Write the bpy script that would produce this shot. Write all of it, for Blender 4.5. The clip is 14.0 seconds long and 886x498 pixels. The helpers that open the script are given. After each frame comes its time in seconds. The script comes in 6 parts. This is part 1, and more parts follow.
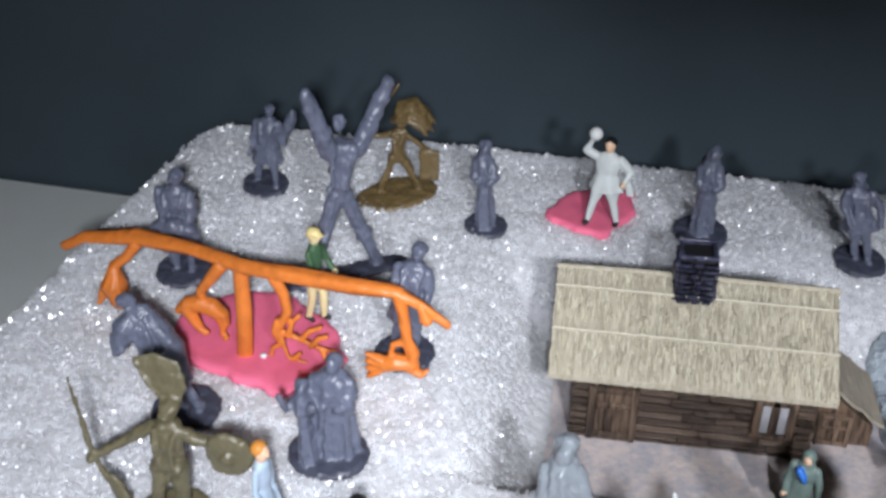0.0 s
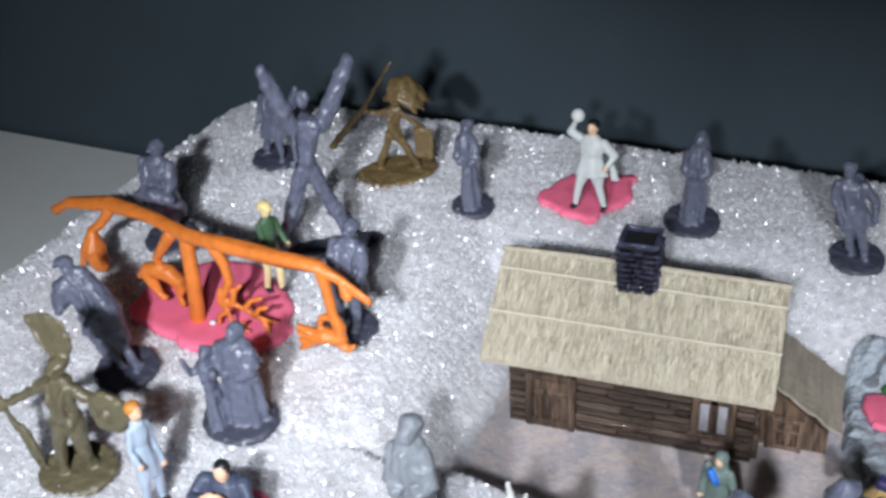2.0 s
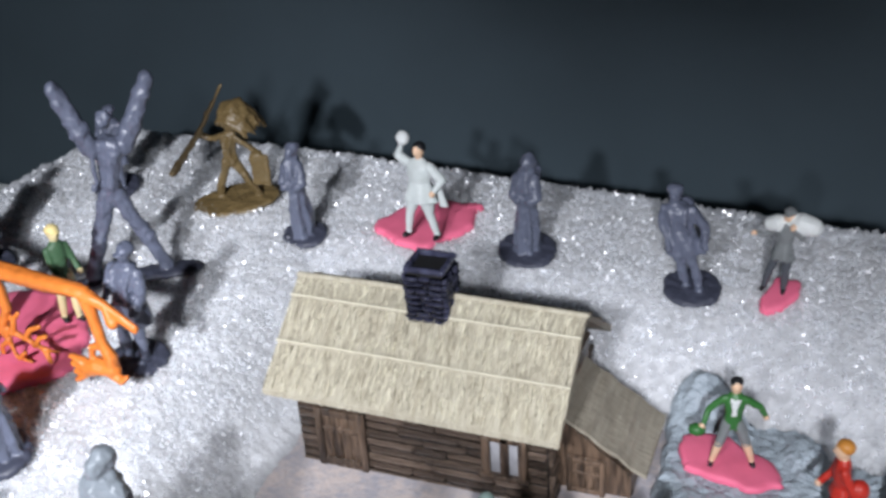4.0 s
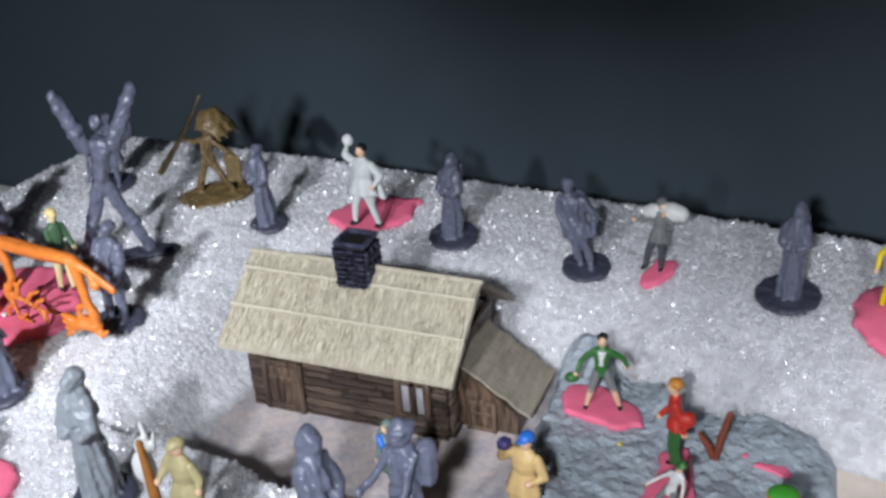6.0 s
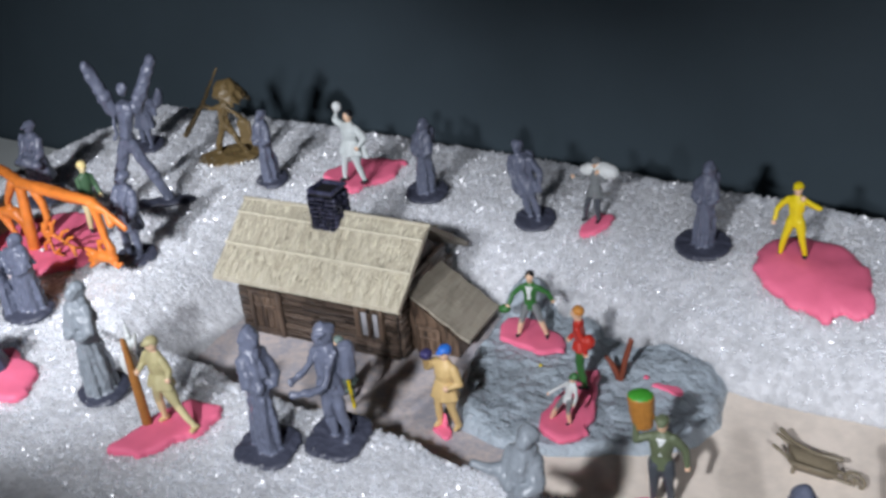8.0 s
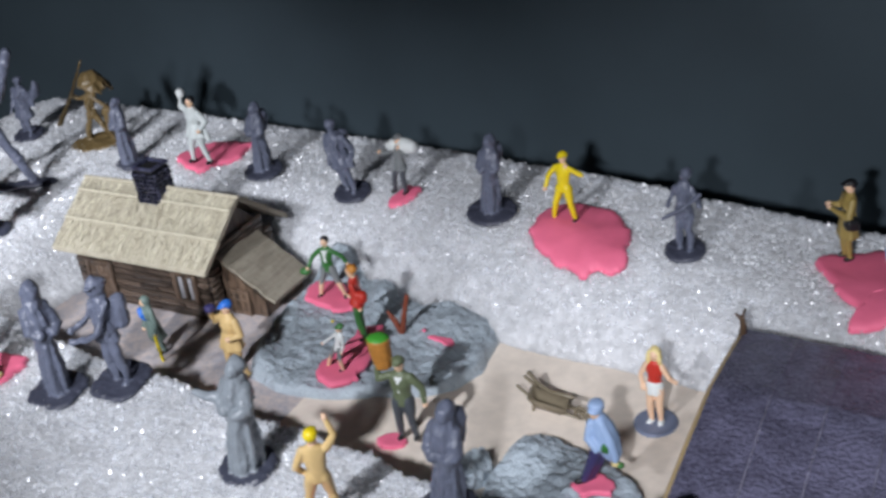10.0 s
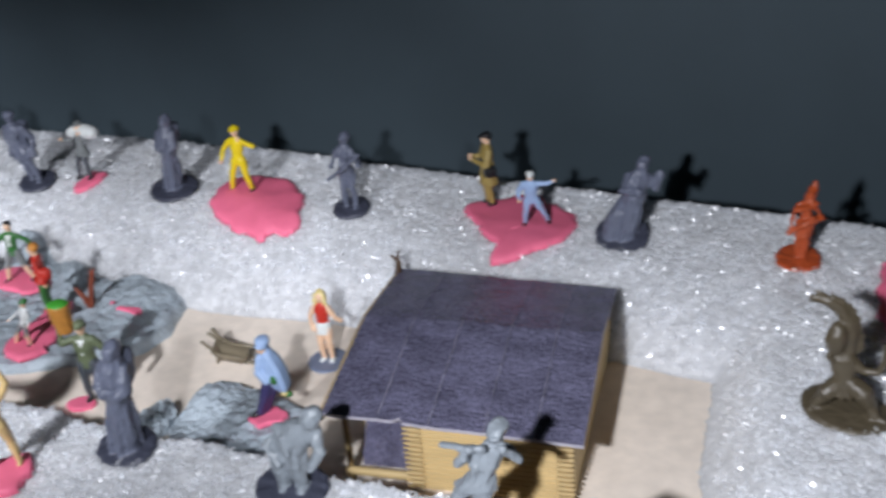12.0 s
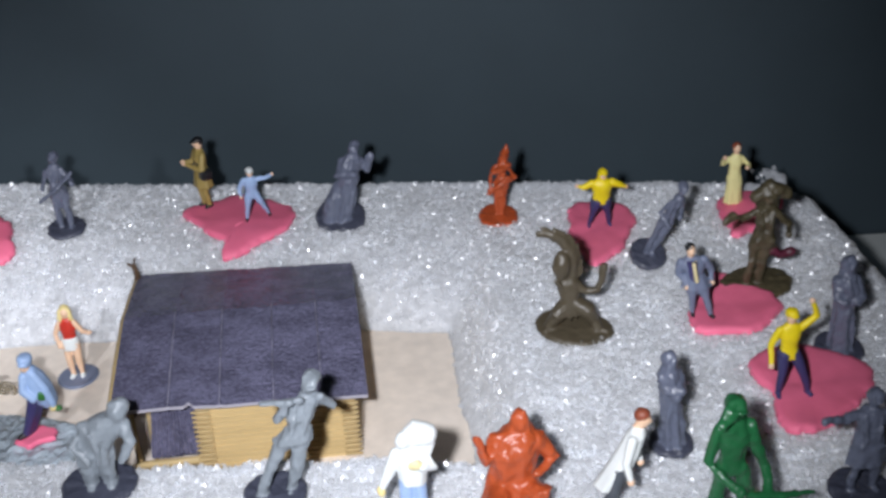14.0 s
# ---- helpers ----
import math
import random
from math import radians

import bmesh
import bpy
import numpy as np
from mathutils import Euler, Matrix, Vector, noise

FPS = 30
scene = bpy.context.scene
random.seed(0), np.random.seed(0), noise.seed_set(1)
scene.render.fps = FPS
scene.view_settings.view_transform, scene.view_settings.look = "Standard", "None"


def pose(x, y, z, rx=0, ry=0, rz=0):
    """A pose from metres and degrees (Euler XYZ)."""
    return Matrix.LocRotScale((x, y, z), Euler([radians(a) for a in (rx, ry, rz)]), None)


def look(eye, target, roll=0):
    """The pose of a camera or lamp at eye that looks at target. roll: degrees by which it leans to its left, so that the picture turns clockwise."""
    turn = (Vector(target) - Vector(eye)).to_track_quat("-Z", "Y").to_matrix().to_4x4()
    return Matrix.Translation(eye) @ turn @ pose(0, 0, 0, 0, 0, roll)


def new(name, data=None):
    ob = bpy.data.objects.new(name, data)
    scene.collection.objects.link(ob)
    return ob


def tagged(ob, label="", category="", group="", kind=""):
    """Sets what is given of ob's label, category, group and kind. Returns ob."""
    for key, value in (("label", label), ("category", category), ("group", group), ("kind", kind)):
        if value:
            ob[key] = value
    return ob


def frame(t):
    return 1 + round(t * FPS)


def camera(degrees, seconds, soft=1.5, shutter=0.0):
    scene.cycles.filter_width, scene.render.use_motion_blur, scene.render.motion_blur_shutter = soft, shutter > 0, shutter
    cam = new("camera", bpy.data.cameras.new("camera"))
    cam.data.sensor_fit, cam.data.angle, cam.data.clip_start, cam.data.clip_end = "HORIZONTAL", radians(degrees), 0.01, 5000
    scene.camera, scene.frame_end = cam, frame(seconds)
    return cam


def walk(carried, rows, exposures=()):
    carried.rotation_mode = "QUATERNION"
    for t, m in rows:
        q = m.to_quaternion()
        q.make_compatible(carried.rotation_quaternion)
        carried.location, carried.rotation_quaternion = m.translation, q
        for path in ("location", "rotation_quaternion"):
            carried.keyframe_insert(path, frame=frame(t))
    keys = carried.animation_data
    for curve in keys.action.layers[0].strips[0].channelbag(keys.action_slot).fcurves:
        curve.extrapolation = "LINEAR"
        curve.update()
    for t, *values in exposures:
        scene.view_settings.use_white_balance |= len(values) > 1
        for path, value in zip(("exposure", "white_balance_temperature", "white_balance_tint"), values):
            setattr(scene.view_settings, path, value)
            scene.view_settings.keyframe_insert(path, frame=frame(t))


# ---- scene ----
from mathutils.bvhtree import BVHTree

U = 0.0085  # metres per plan unit


def at(v):
    return Vector(v) * U


# ---- camera and its walk (plan units) ----
cam = camera(42.0, 14.0, 3.0, 0.5)
PATH = [
    (0, (0.397, -22.516, 19.149), (0.169, -20.826, 18.105), 1.3),
    (0.5, (0.959, -23.107, 18.967), (0.691, -21.427, 17.915), 0.8),
    (1, (2.531, -23.121, 19.192), (2.175, -21.464, 18.131), -0.6),
    (1.5, (4.733, -22.225, 19.267), (4.257, -20.603, 18.198), -2.0),
    (2, (6.927, -20.998, 19.043), (6.342, -19.411, 17.974), -3.0),
    (2.5, (8.756, -20.354, 18.893), (8.124, -18.769, 17.849), -3.2),
    (3, (10.062, -19.478, 18.484), (9.4, -17.89, 17.463), -3.7),
    (3.5, (10.945, -18.173, 17.658), (10.273, -16.578, 16.657), -3.7),
    (4, (11.979, -17.958, 17.271), (11.317, -16.349, 16.285), -3.9),
    (6.3, (17.839, -22.491, 18.703), (17.09, -20.891, 17.766), -4.6),
    (6.5, (18.689, -22.82, 18.594), (17.903, -21.243, 17.647), -4.8),
    (7, (19.95, -23.553, 19.039), (19.121, -21.993, 18.101), -5.0),
    (7.2, (20.24, -23.992, 19.223), (19.408, -22.44, 18.274), -5.1),
    (9.3, (28.462, -25.054, 19.844), (27.533, -23.549, 18.91), -7.0),
    (9.5, (29.224, -24.997, 19.533), (28.308, -23.49, 18.589), -6.8),
    (10, (30.847, -24.654, 19.528), (29.935, -23.14, 18.592), -7.2),
    (10.5, (32.397, -25.214, 19.673), (31.524, -23.675, 18.739), -7.0),
    (11, (33.59, -25.621, 19.592), (32.775, -24.056, 18.652), -6.9),
    (11.5, (34.14, -26.338, 19.03), (33.454, -24.712, 18.088), -6.5),
    (12, (34.32, -27.049, 19.048), (33.805, -25.365, 18.101), -5.0),
    (12.5, (33.09, -28.077, 18.799), (32.778, -26.333, 17.87), -3.8),
    (13, (32.721, -29.181, 18.786), (32.568, -27.415, 17.861), -3.7),
    (13.5, (31.809, -29.567, 18.79), (31.833, -27.803, 17.848), -3.3),
    (14, (30.879, -30.261, 19.134), (31.026, -28.501, 18.195), -2.8),
]
walk(cam, [(t, look(at(eye), at(target), roll)) for t, eye, target, roll in PATH],
     [(0, -0.38), (1, -0.42), (2, -0.27), (4, -0.12), (6.5, -0.3), (9.5, -0.24), (11, -0.16), (12.5, -0.05), (14, -0.03)])

# ---- light: four fixed spots stand in for the camera's moving flash, dark room ----
world = bpy.data.worlds.new("dark_room")
world.use_nodes = True
world.node_tree.nodes["Background"].inputs[0].default_value = (0.55, 0.65, 0.8, 1)
world.node_tree.nodes["Background"].inputs[1].default_value = 0.05
scene.world = world


def flash_spot(eye, target, watts, angle, blend, radius):
    lamp = bpy.data.lights.new("flash_spot", "SPOT")
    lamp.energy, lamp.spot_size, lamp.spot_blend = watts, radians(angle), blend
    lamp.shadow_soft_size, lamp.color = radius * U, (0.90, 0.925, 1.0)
    ob = new("flash_spot", lamp)
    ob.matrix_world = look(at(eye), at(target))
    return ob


flash_spot((1.0, -27.0, 20.8), (-10.5, 2.0, 2), 4.7, 51, 1.0, 0.7)
flash_spot((5.8, -25.5, 19.8), (1.5, 2.0, 2), 2.6, 40, 1.0, 0.7)
flash_spot((15.2, -27.5, 20.5), (12.5, -0.5, 1), 3.3, 44, 1.0, 0.7)
flash_spot((28.6, -29.8, 19.9), (32.2, 3.0, 2.4), 3.9, 64, 1.0, 0.55)

# ---- materials ----
MATS = {}


def mat(name, col, rough=0.5, var=0.12, scale=900, bump=0.25, bscale=None, metal=0.0, spec=0.5, stretch=(1, 1, 1), col2=None, coat=0.0, bdist=0.00015, contrast=0.35, vary=0.0):
    """A surface with colour variation at two scales and a fine relief."""
    if name in MATS:
        return MATS[name]
    m = bpy.data.materials.new(name)
    m.use_nodes = True
    nt = m.node_tree
    n, l = nt.nodes, nt.links
    b = n["Principled BSDF"]
    b.inputs["Roughness"].default_value = rough
    b.inputs["Metallic"].default_value = metal
    b.inputs["Specular IOR Level"].default_value = spec
    b.inputs["Coat Weight"].default_value = coat
    tc = n.new("ShaderNodeTexCoord")
    mp = n.new("ShaderNodeMapping")
    mp.inputs["Scale"].default_value = stretch
    l.new(tc.outputs["Object"], mp.inputs["Vector"])
    fine = n.new("ShaderNodeTexNoise")
    fine.inputs["Scale"].default_value = scale
    fine.inputs["Detail"].default_value = 4
    broad = n.new("ShaderNodeTexNoise")
    broad.inputs["Scale"].default_value = scale * 0.17
    broad.inputs["Detail"].default_value = 3
    for t in (fine, broad):
        l.new(mp.outputs[0], t.inputs["Vector"])
    add = n.new("ShaderNodeMath")
    add.operation = "ADD"
    l.new(fine.outputs["Fac"], add.inputs[0])
    l.new(broad.outputs["Fac"], add.inputs[1])
    ramp = n.new("ShaderNodeMapRange")
    ramp.inputs["From Min"].default_value, ramp.inputs["From Max"].default_value = 1 - contrast, 1 + contrast
    l.new(add.outputs[0], ramp.inputs["Value"])
    mix = n.new("ShaderNodeMix")
    mix.data_type = "RGBA"
    lo = col2 or tuple(c * (1 - var) for c in col)
    hi = col if col2 else tuple(min(1, c * (1 + var)) for c in col)
    mix.inputs[6].default_value, mix.inputs[7].default_value = (*lo, 1), (*hi, 1)
    l.new(ramp.outputs[0], mix.inputs[0])
    tone = mix.outputs[2]
    if vary:
        info, shift, hsv = n.new("ShaderNodeObjectInfo"), n.new("ShaderNodeMapRange"), n.new("ShaderNodeHueSaturation")
        shift.inputs["To Min"].default_value, shift.inputs["To Max"].default_value = 1 - vary, 1 + vary
        l.new(info.outputs["Random"], shift.inputs["Value"])
        l.new(shift.outputs[0], hsv.inputs["Value"])
        l.new(tone, hsv.inputs["Color"])
        tone = hsv.outputs[0]
    l.new(tone, b.inputs["Base Color"])
    if bump:
        bn = n.new("ShaderNodeTexNoise")
        bn.inputs["Scale"].default_value = bscale or scale
        bn.inputs["Detail"].default_value = 5
        l.new(mp.outputs[0], bn.inputs["Vector"])
        bp = n.new("ShaderNodeBump")
        bp.inputs["Strength"].default_value, bp.inputs["Distance"].default_value = bump, bdist
        l.new(bn.outputs["Fac"], bp.inputs["Height"])
        l.new(bp.outputs[0], b.inputs["Normal"])
    MATS[name] = m
    return m


GREY = mat("grey_plastic", (0.125, 0.14, 0.195), 0.34, 0.14, 500, 0.75, 480, bdist=0.0005)
GREY_PALE = mat("pale_grey_plastic", (0.24, 0.27, 0.30), 0.36, 0.14, 500, 0.75, 480, bdist=0.0005)
# the figures' grey darkened, as level bases catch less light
GREY_BASE = mat("base_shade_grey", (0.055, 0.06, 0.088), 0.45, 0.1, 600, 0.2)
BRONZE = mat("bronze_brown_plastic", (0.15, 0.105, 0.045), 0.4, 0.2, 500, 0.75, 480, bdist=0.0005)
BRONZE_DARK = mat("dark_brown_plastic", (0.082, 0.066, 0.042), 0.42, 0.12, 500, 0.2)
OLIVE = mat("olive_plastic", (0.13, 0.115, 0.066), 0.4, 0.15, 500, 0.75, 480, bdist=0.0005)
CAMO = mat("dark_camouflage_plastic", (0.075, 0.062, 0.035), 0.4, 0.4, 500, 0.75, 480, bdist=0.0005)
RUST = mat("orange_red_plastic", (0.42, 0.075, 0.022), 0.36, 0.1, 500, 0.7, 480, bdist=0.0005)
GREEN_P = mat("green_plastic", (0.018, 0.125, 0.045), 0.25, 0.1, 500, 0.7, 480, bdist=0.0005)
ORANGE = mat("orange_plastic", (0.70, 0.20, 0.035), 0.42, 0.2, 400, 0.8, 420, bdist=0.0006)
PINK = mat("pink_clay", (0.98, 0.185, 0.315), 0.62, 0.09, 300, 0.35, 350)
SKIN = mat("skin_paint", (0.82, 0.55, 0.37), 0.5, 0.06, 900, 0.15)
WHITE = mat("white_paint", (0.76, 0.79, 0.78), 0.5, 0.05, 900, 0.3)
PALE = mat("pale_grey_paint", (0.63, 0.68, 0.67), 0.5, 0.06, 900, 0.3)
BLACK = mat("black_paint", (0.012, 0.012, 0.014), 0.4, 0.1, 900, 0.2)
YELLOW = mat("yellow_paint", (0.80, 0.62, 0.01), 0.45, 0.06, 900, 0.3)
NAVY = mat("navy_paint", (0.045, 0.04, 0.13), 0.5, 0.1, 900, 0.3)
SLATE = mat("slate_grey_paint", (0.07, 0.08, 0.095), 0.5, 0.1, 900, 0.3)
MIDGREY = mat("mid_grey_paint", (0.2, 0.215, 0.22), 0.5, 0.1, 900, 0.3)
SUIT = mat("blue_grey_paint", (0.17, 0.2, 0.29), 0.5, 0.08, 900, 0.3)
SMOCK = mat("faded_blue_paint", (0.43, 0.55, 0.67), 0.5, 0.06, 900, 0.3)
DUSK = mat("dusk_blue_paint", (0.06, 0.075, 0.125), 0.5, 0.1, 900, 0.3)
SKY = mat("sky_blue_paint", (0.33, 0.46, 0.70), 0.5, 0.06, 900, 0.3)
BLUE = mat("bright_blue_paint", (0.03, 0.17, 0.62), 0.45, 0.06, 900, 0.3)
KHAKI = mat("khaki_paint", (0.34, 0.25, 0.075), 0.5, 0.1, 900, 0.3)
SANDY = mat("sandy_tan_paint", (0.69, 0.49, 0.22), 0.5, 0.08, 900, 0.3)
CREAM = mat("cream_paint", (0.72, 0.62, 0.34), 0.5, 0.08, 900, 0.3)
REDP = mat("red_paint", (0.55, 0.035, 0.022), 0.45, 0.08, 900, 0.3)
GINGER = mat("ginger_hair_paint", (0.60, 0.25, 0.045), 0.5, 0.1, 900, 0.4)
BLOND = mat("blond_hair_paint", (0.82, 0.67, 0.30), 0.5, 0.1, 900, 0.4)
LEAF = mat("green_paint", (0.035, 0.16, 0.035), 0.45, 0.1, 900, 0.3)
MOSS = mat("moss_green_paint", (0.05, 0.115, 0.055), 0.5, 0.1, 900, 0.3)
LODEN = mat("loden_green_paint", (0.13, 0.16, 0.09), 0.5, 0.1, 900, 0.3)
TEAL = mat("dull_teal_paint", (0.15, 0.21, 0.19), 0.5, 0.12, 900, 0.3)
BUFF = mat("pale_olive_paint", (0.47, 0.42, 0.22), 0.5, 0.08, 900, 0.3)
BROWNW = mat("brown_wood_paint", (0.36, 0.15, 0.035), 0.5, 0.2, 900, 0.3)
MAROON = mat("maroon_paint", (0.09, 0.012, 0.03), 0.5, 0.15, 900, 0.3)
LEMON = mat("pale_lemon_paint", (0.80, 0.74, 0.34), 0.5, 0.08, 900, 0.3)
WICKER = mat("orange_brown_wicker_paint", (0.46, 0.20, 0.04), 0.5, 0.2, 900, 0.5)
GREENS = mat("fresh_green_paint", (0.06, 0.33, 0.035), 0.45, 0.15, 900, 0.5)
RUSTRED = mat("red_brown_paint", (0.24, 0.06, 0.03), 0.5, 0.15, 900, 0.3)
SNOW = mat("snow_fleece", (0.665, 0.675, 0.70), 0.6, 0.1, 500, 0.5, 700, bdist=0.0006, contrast=0.26)
CRYSTAL = mat("clear_snow_grains", (0.93, 0.945, 0.96), 0.5, 0.04, 500, 0.0)


def clear_grains(m, body, shine):
    """Light goes through the grains as well as off them."""
    n, l = m.node_tree.nodes, m.node_tree.links
    out, col = n["Material Output"], n["Mix"].outputs[2]
    a, b = n.new("ShaderNodeBsdfDiffuse"), n.new("ShaderNodeBsdfTranslucent")
    c, g = n.new("ShaderNodeBsdfTransparent"), n.new("ShaderNodeBsdfGlossy")
    a.inputs["Roughness"].default_value = 1.0
    g.inputs["Roughness"].default_value = 0.28
    for x in (a, b):
        l.new(col, x.inputs["Color"])
    c.inputs["Color"].default_value = (0.97, 0.975, 0.98, 1)
    g.inputs["Color"].default_value = (shine, shine, shine, 1)
    mx, ad, ad2 = n.new("ShaderNodeMixShader"), n.new("ShaderNodeMixShader"), n.new("ShaderNodeAddShader")
    for node, share, x, y in ((mx, 0.5, a, b), (ad, body, c, mx)):
        node.inputs[0].default_value = share
        l.new(x.outputs[0], node.inputs[1])
        l.new(y.outputs[0], node.inputs[2])
    l.new(ad.outputs[0], ad2.inputs[0])
    l.new(g.outputs[0], ad2.inputs[1])
    l.new(ad2.outputs[0], out.inputs["Surface"])


def crystal_cells(m, scale, spread):
    """Clear crystals packed side by side: each cell has its own tone and tilt."""
    n, l = m.node_tree.nodes, m.node_tree.links
    b, tone = n["Principled BSDF"], n["Mix"].outputs[2]
    tc, cell, tint = n.new("ShaderNodeTexCoord"), n.new("ShaderNodeTexVoronoi"), n.new("ShaderNodeSeparateColor")
    warp, shove = n.new("ShaderNodeTexNoise"), n.new("ShaderNodeMix")
    shove.data_type = "VECTOR"
    warp.inputs["Scale"].default_value = scale * 0.8
    shove.inputs[0].default_value = 0.0006
    l.new(tc.outputs["Object"], warp.inputs["Vector"])
    l.new(tc.outputs["Object"], shove.inputs[4])
    l.new(warp.outputs["Color"], shove.inputs[5])
    cell.inputs["Scale"].default_value = scale
    l.new(shove.outputs[1], cell.inputs["Vector"])
    l.new(cell.outputs["Color"], tint.inputs[0])
    rng, hsv = n.new("ShaderNodeMapRange"), n.new("ShaderNodeHueSaturation")
    rng.inputs["To Min"].default_value, rng.inputs["To Max"].default_value = 1 - spread, 1 + spread
    l.new(tint.outputs[0], rng.inputs["Value"])
    l.new(rng.outputs[0], hsv.inputs["Value"])
    l.new(tone, hsv.inputs["Color"])
    l.new(hsv.outputs[0], b.inputs["Base Color"])
    bump = n.new("ShaderNodeBump")
    bump.inputs["Strength"].default_value, bump.inputs["Distance"].default_value = 0.4, 0.0005
    l.new(cell.outputs["Distance"], bump.inputs["Height"])
    l.new(n["Bump"].outputs[0], bump.inputs["Normal"])
    l.new(bump.outputs[0], b.inputs["Normal"])


crystal_cells(SNOW, 700, 0.13)
RIME = mat("frosted_rim_crystals", (0.79, 0.80, 0.82), 0.5, 0.05, 500, 0.0)
clear_grains(CRYSTAL, 0.25, 0.13)
clear_grains(RIME, 0.34, 0.11)
fleece = SNOW.node_tree.nodes["Principled BSDF"]
fleece.inputs["Diffuse Roughness"].default_value = 1.0
fleece.inputs["Subsurface Weight"].default_value, fleece.inputs["Subsurface Scale"].default_value = 0.85, 0.008
fleece.inputs["Subsurface Radius"].default_value = (1.0, 1.0, 1.0)
fleece.inputs["Sheen Weight"].default_value, fleece.inputs["Sheen Roughness"].default_value = 0.2, 0.6
SAND = mat("sand_card", (0.90, 0.795, 0.69), 0.75, 0.1, 300, 0.35, 900, contrast=0.28)
YARD = mat("grey_pink_card", (0.66, 0.575, 0.545), 0.7, 0.16, 620, 0.6, 1000, col2=(0.44, 0.425, 0.465), bdist=0.0004, contrast=0.2)
ROCK = mat("grey_modelled_rock", (0.50, 0.575, 0.635), 0.42, 0.16, 330, 1.0, 430, col2=(0.36, 0.42, 0.475), bdist=0.0016)
THATCH = mat("thatch", (0.64, 0.60, 0.48), 0.75, 0.1, 3000, 0.8, 3400, stretch=(1, 0.2, 0.2), col2=(0.42, 0.37, 0.27), bdist=0.0005, contrast=0.4)
STRAW = mat("pale_straw", (0.76, 0.72, 0.57), 0.6, 0.1, 900, 0.2)
SHEDROOF = mat("weathered_board_roof", (0.38, 0.345, 0.275), 0.75, 0.12, 700, 0.6, 900, stretch=(1, 0.15, 0.15), col2=(0.25, 0.22, 0.17), bdist=0.0008, contrast=0.2)
TIMBER = mat("dark_stained_timber", (0.27, 0.195, 0.145), 0.3, 0.3, 1300, 0.9, 1700, stretch=(0.12, 1, 1), col2=(0.085, 0.06, 0.048), bdist=0.0012, contrast=0.22, vary=0.5, coat=0.3)
TIMBER_V = mat("dark_stained_upright_timber", (0.165, 0.11, 0.075), 0.32, 0.3, 1200, 1.0, 1500, stretch=(1, 1, 0.13), col2=(0.035, 0.024, 0.018), bdist=0.0010, contrast=0.18, vary=0.35)
STONE = mat("blue_black_stone", (0.085, 0.09, 0.15), 0.2, 0.4, 420, 0.8, 500, col2=(0.008, 0.008, 0.02), bdist=0.0006, contrast=0.25, vary=0.4)
# near-black standing for shade between boards and stones and in the flue
SHADE_BLACK = mat("shade_black", (0.006, 0.006, 0.007), 0.8, 0.2, 500, 0.2)
PANE = mat("milky_pane", (0.31, 0.31, 0.33), 0.3, 0.25, 500, 0.1)
FELT = mat("purple_grey_roof_sheet", (0.155, 0.15, 0.232), 0.22, 0.3, 1000, 1.0, 1100, bdist=0.0008, contrast=0.22, coat=0.25)
SEAM = mat("worn_fold", (0.27, 0.26, 0.33), 0.5, 0.5, 700, 0.4, contrast=0.15)
FELT_EDGE = mat("pale_cut_edge", (0.42, 0.40, 0.46), 0.6, 0.1, 700, 0.2)
PINEW = mat("tan_printed_card", (0.58, 0.43, 0.21), 0.6, 0.12, 260, 0.3, 700, stretch=(0.2, 1, 1))
RIB = mat("tan_log_ends", (0.53, 0.39, 0.19), 0.6, 0.14, 500, 0.3, 700)
RUSTY = mat("rusty_wire", (0.085, 0.05, 0.028), 0.6, 0.35, 900, 0.5)
BARROW = mat("olive_grey_plastic", (0.21, 0.175, 0.12), 0.4, 0.12, 600, 0.3)
WALLM = mat("dark_wall_paint", (0.041, 0.062, 0.077), 0.75, 0.08, 40, 0.3, 900)
TABLEM = mat("white_table_top", (0.82, 0.86, 0.84), 0.55, 0.04, 60, 0.1)
FOAM = mat("white_foam_board", (0.66, 0.68, 0.68), 0.6, 0.05, 400, 0.2)
DARKROOM = mat("dim_room_paint", (0.12, 0.12, 0.12), 0.8, 0.08, 20, 0.1)


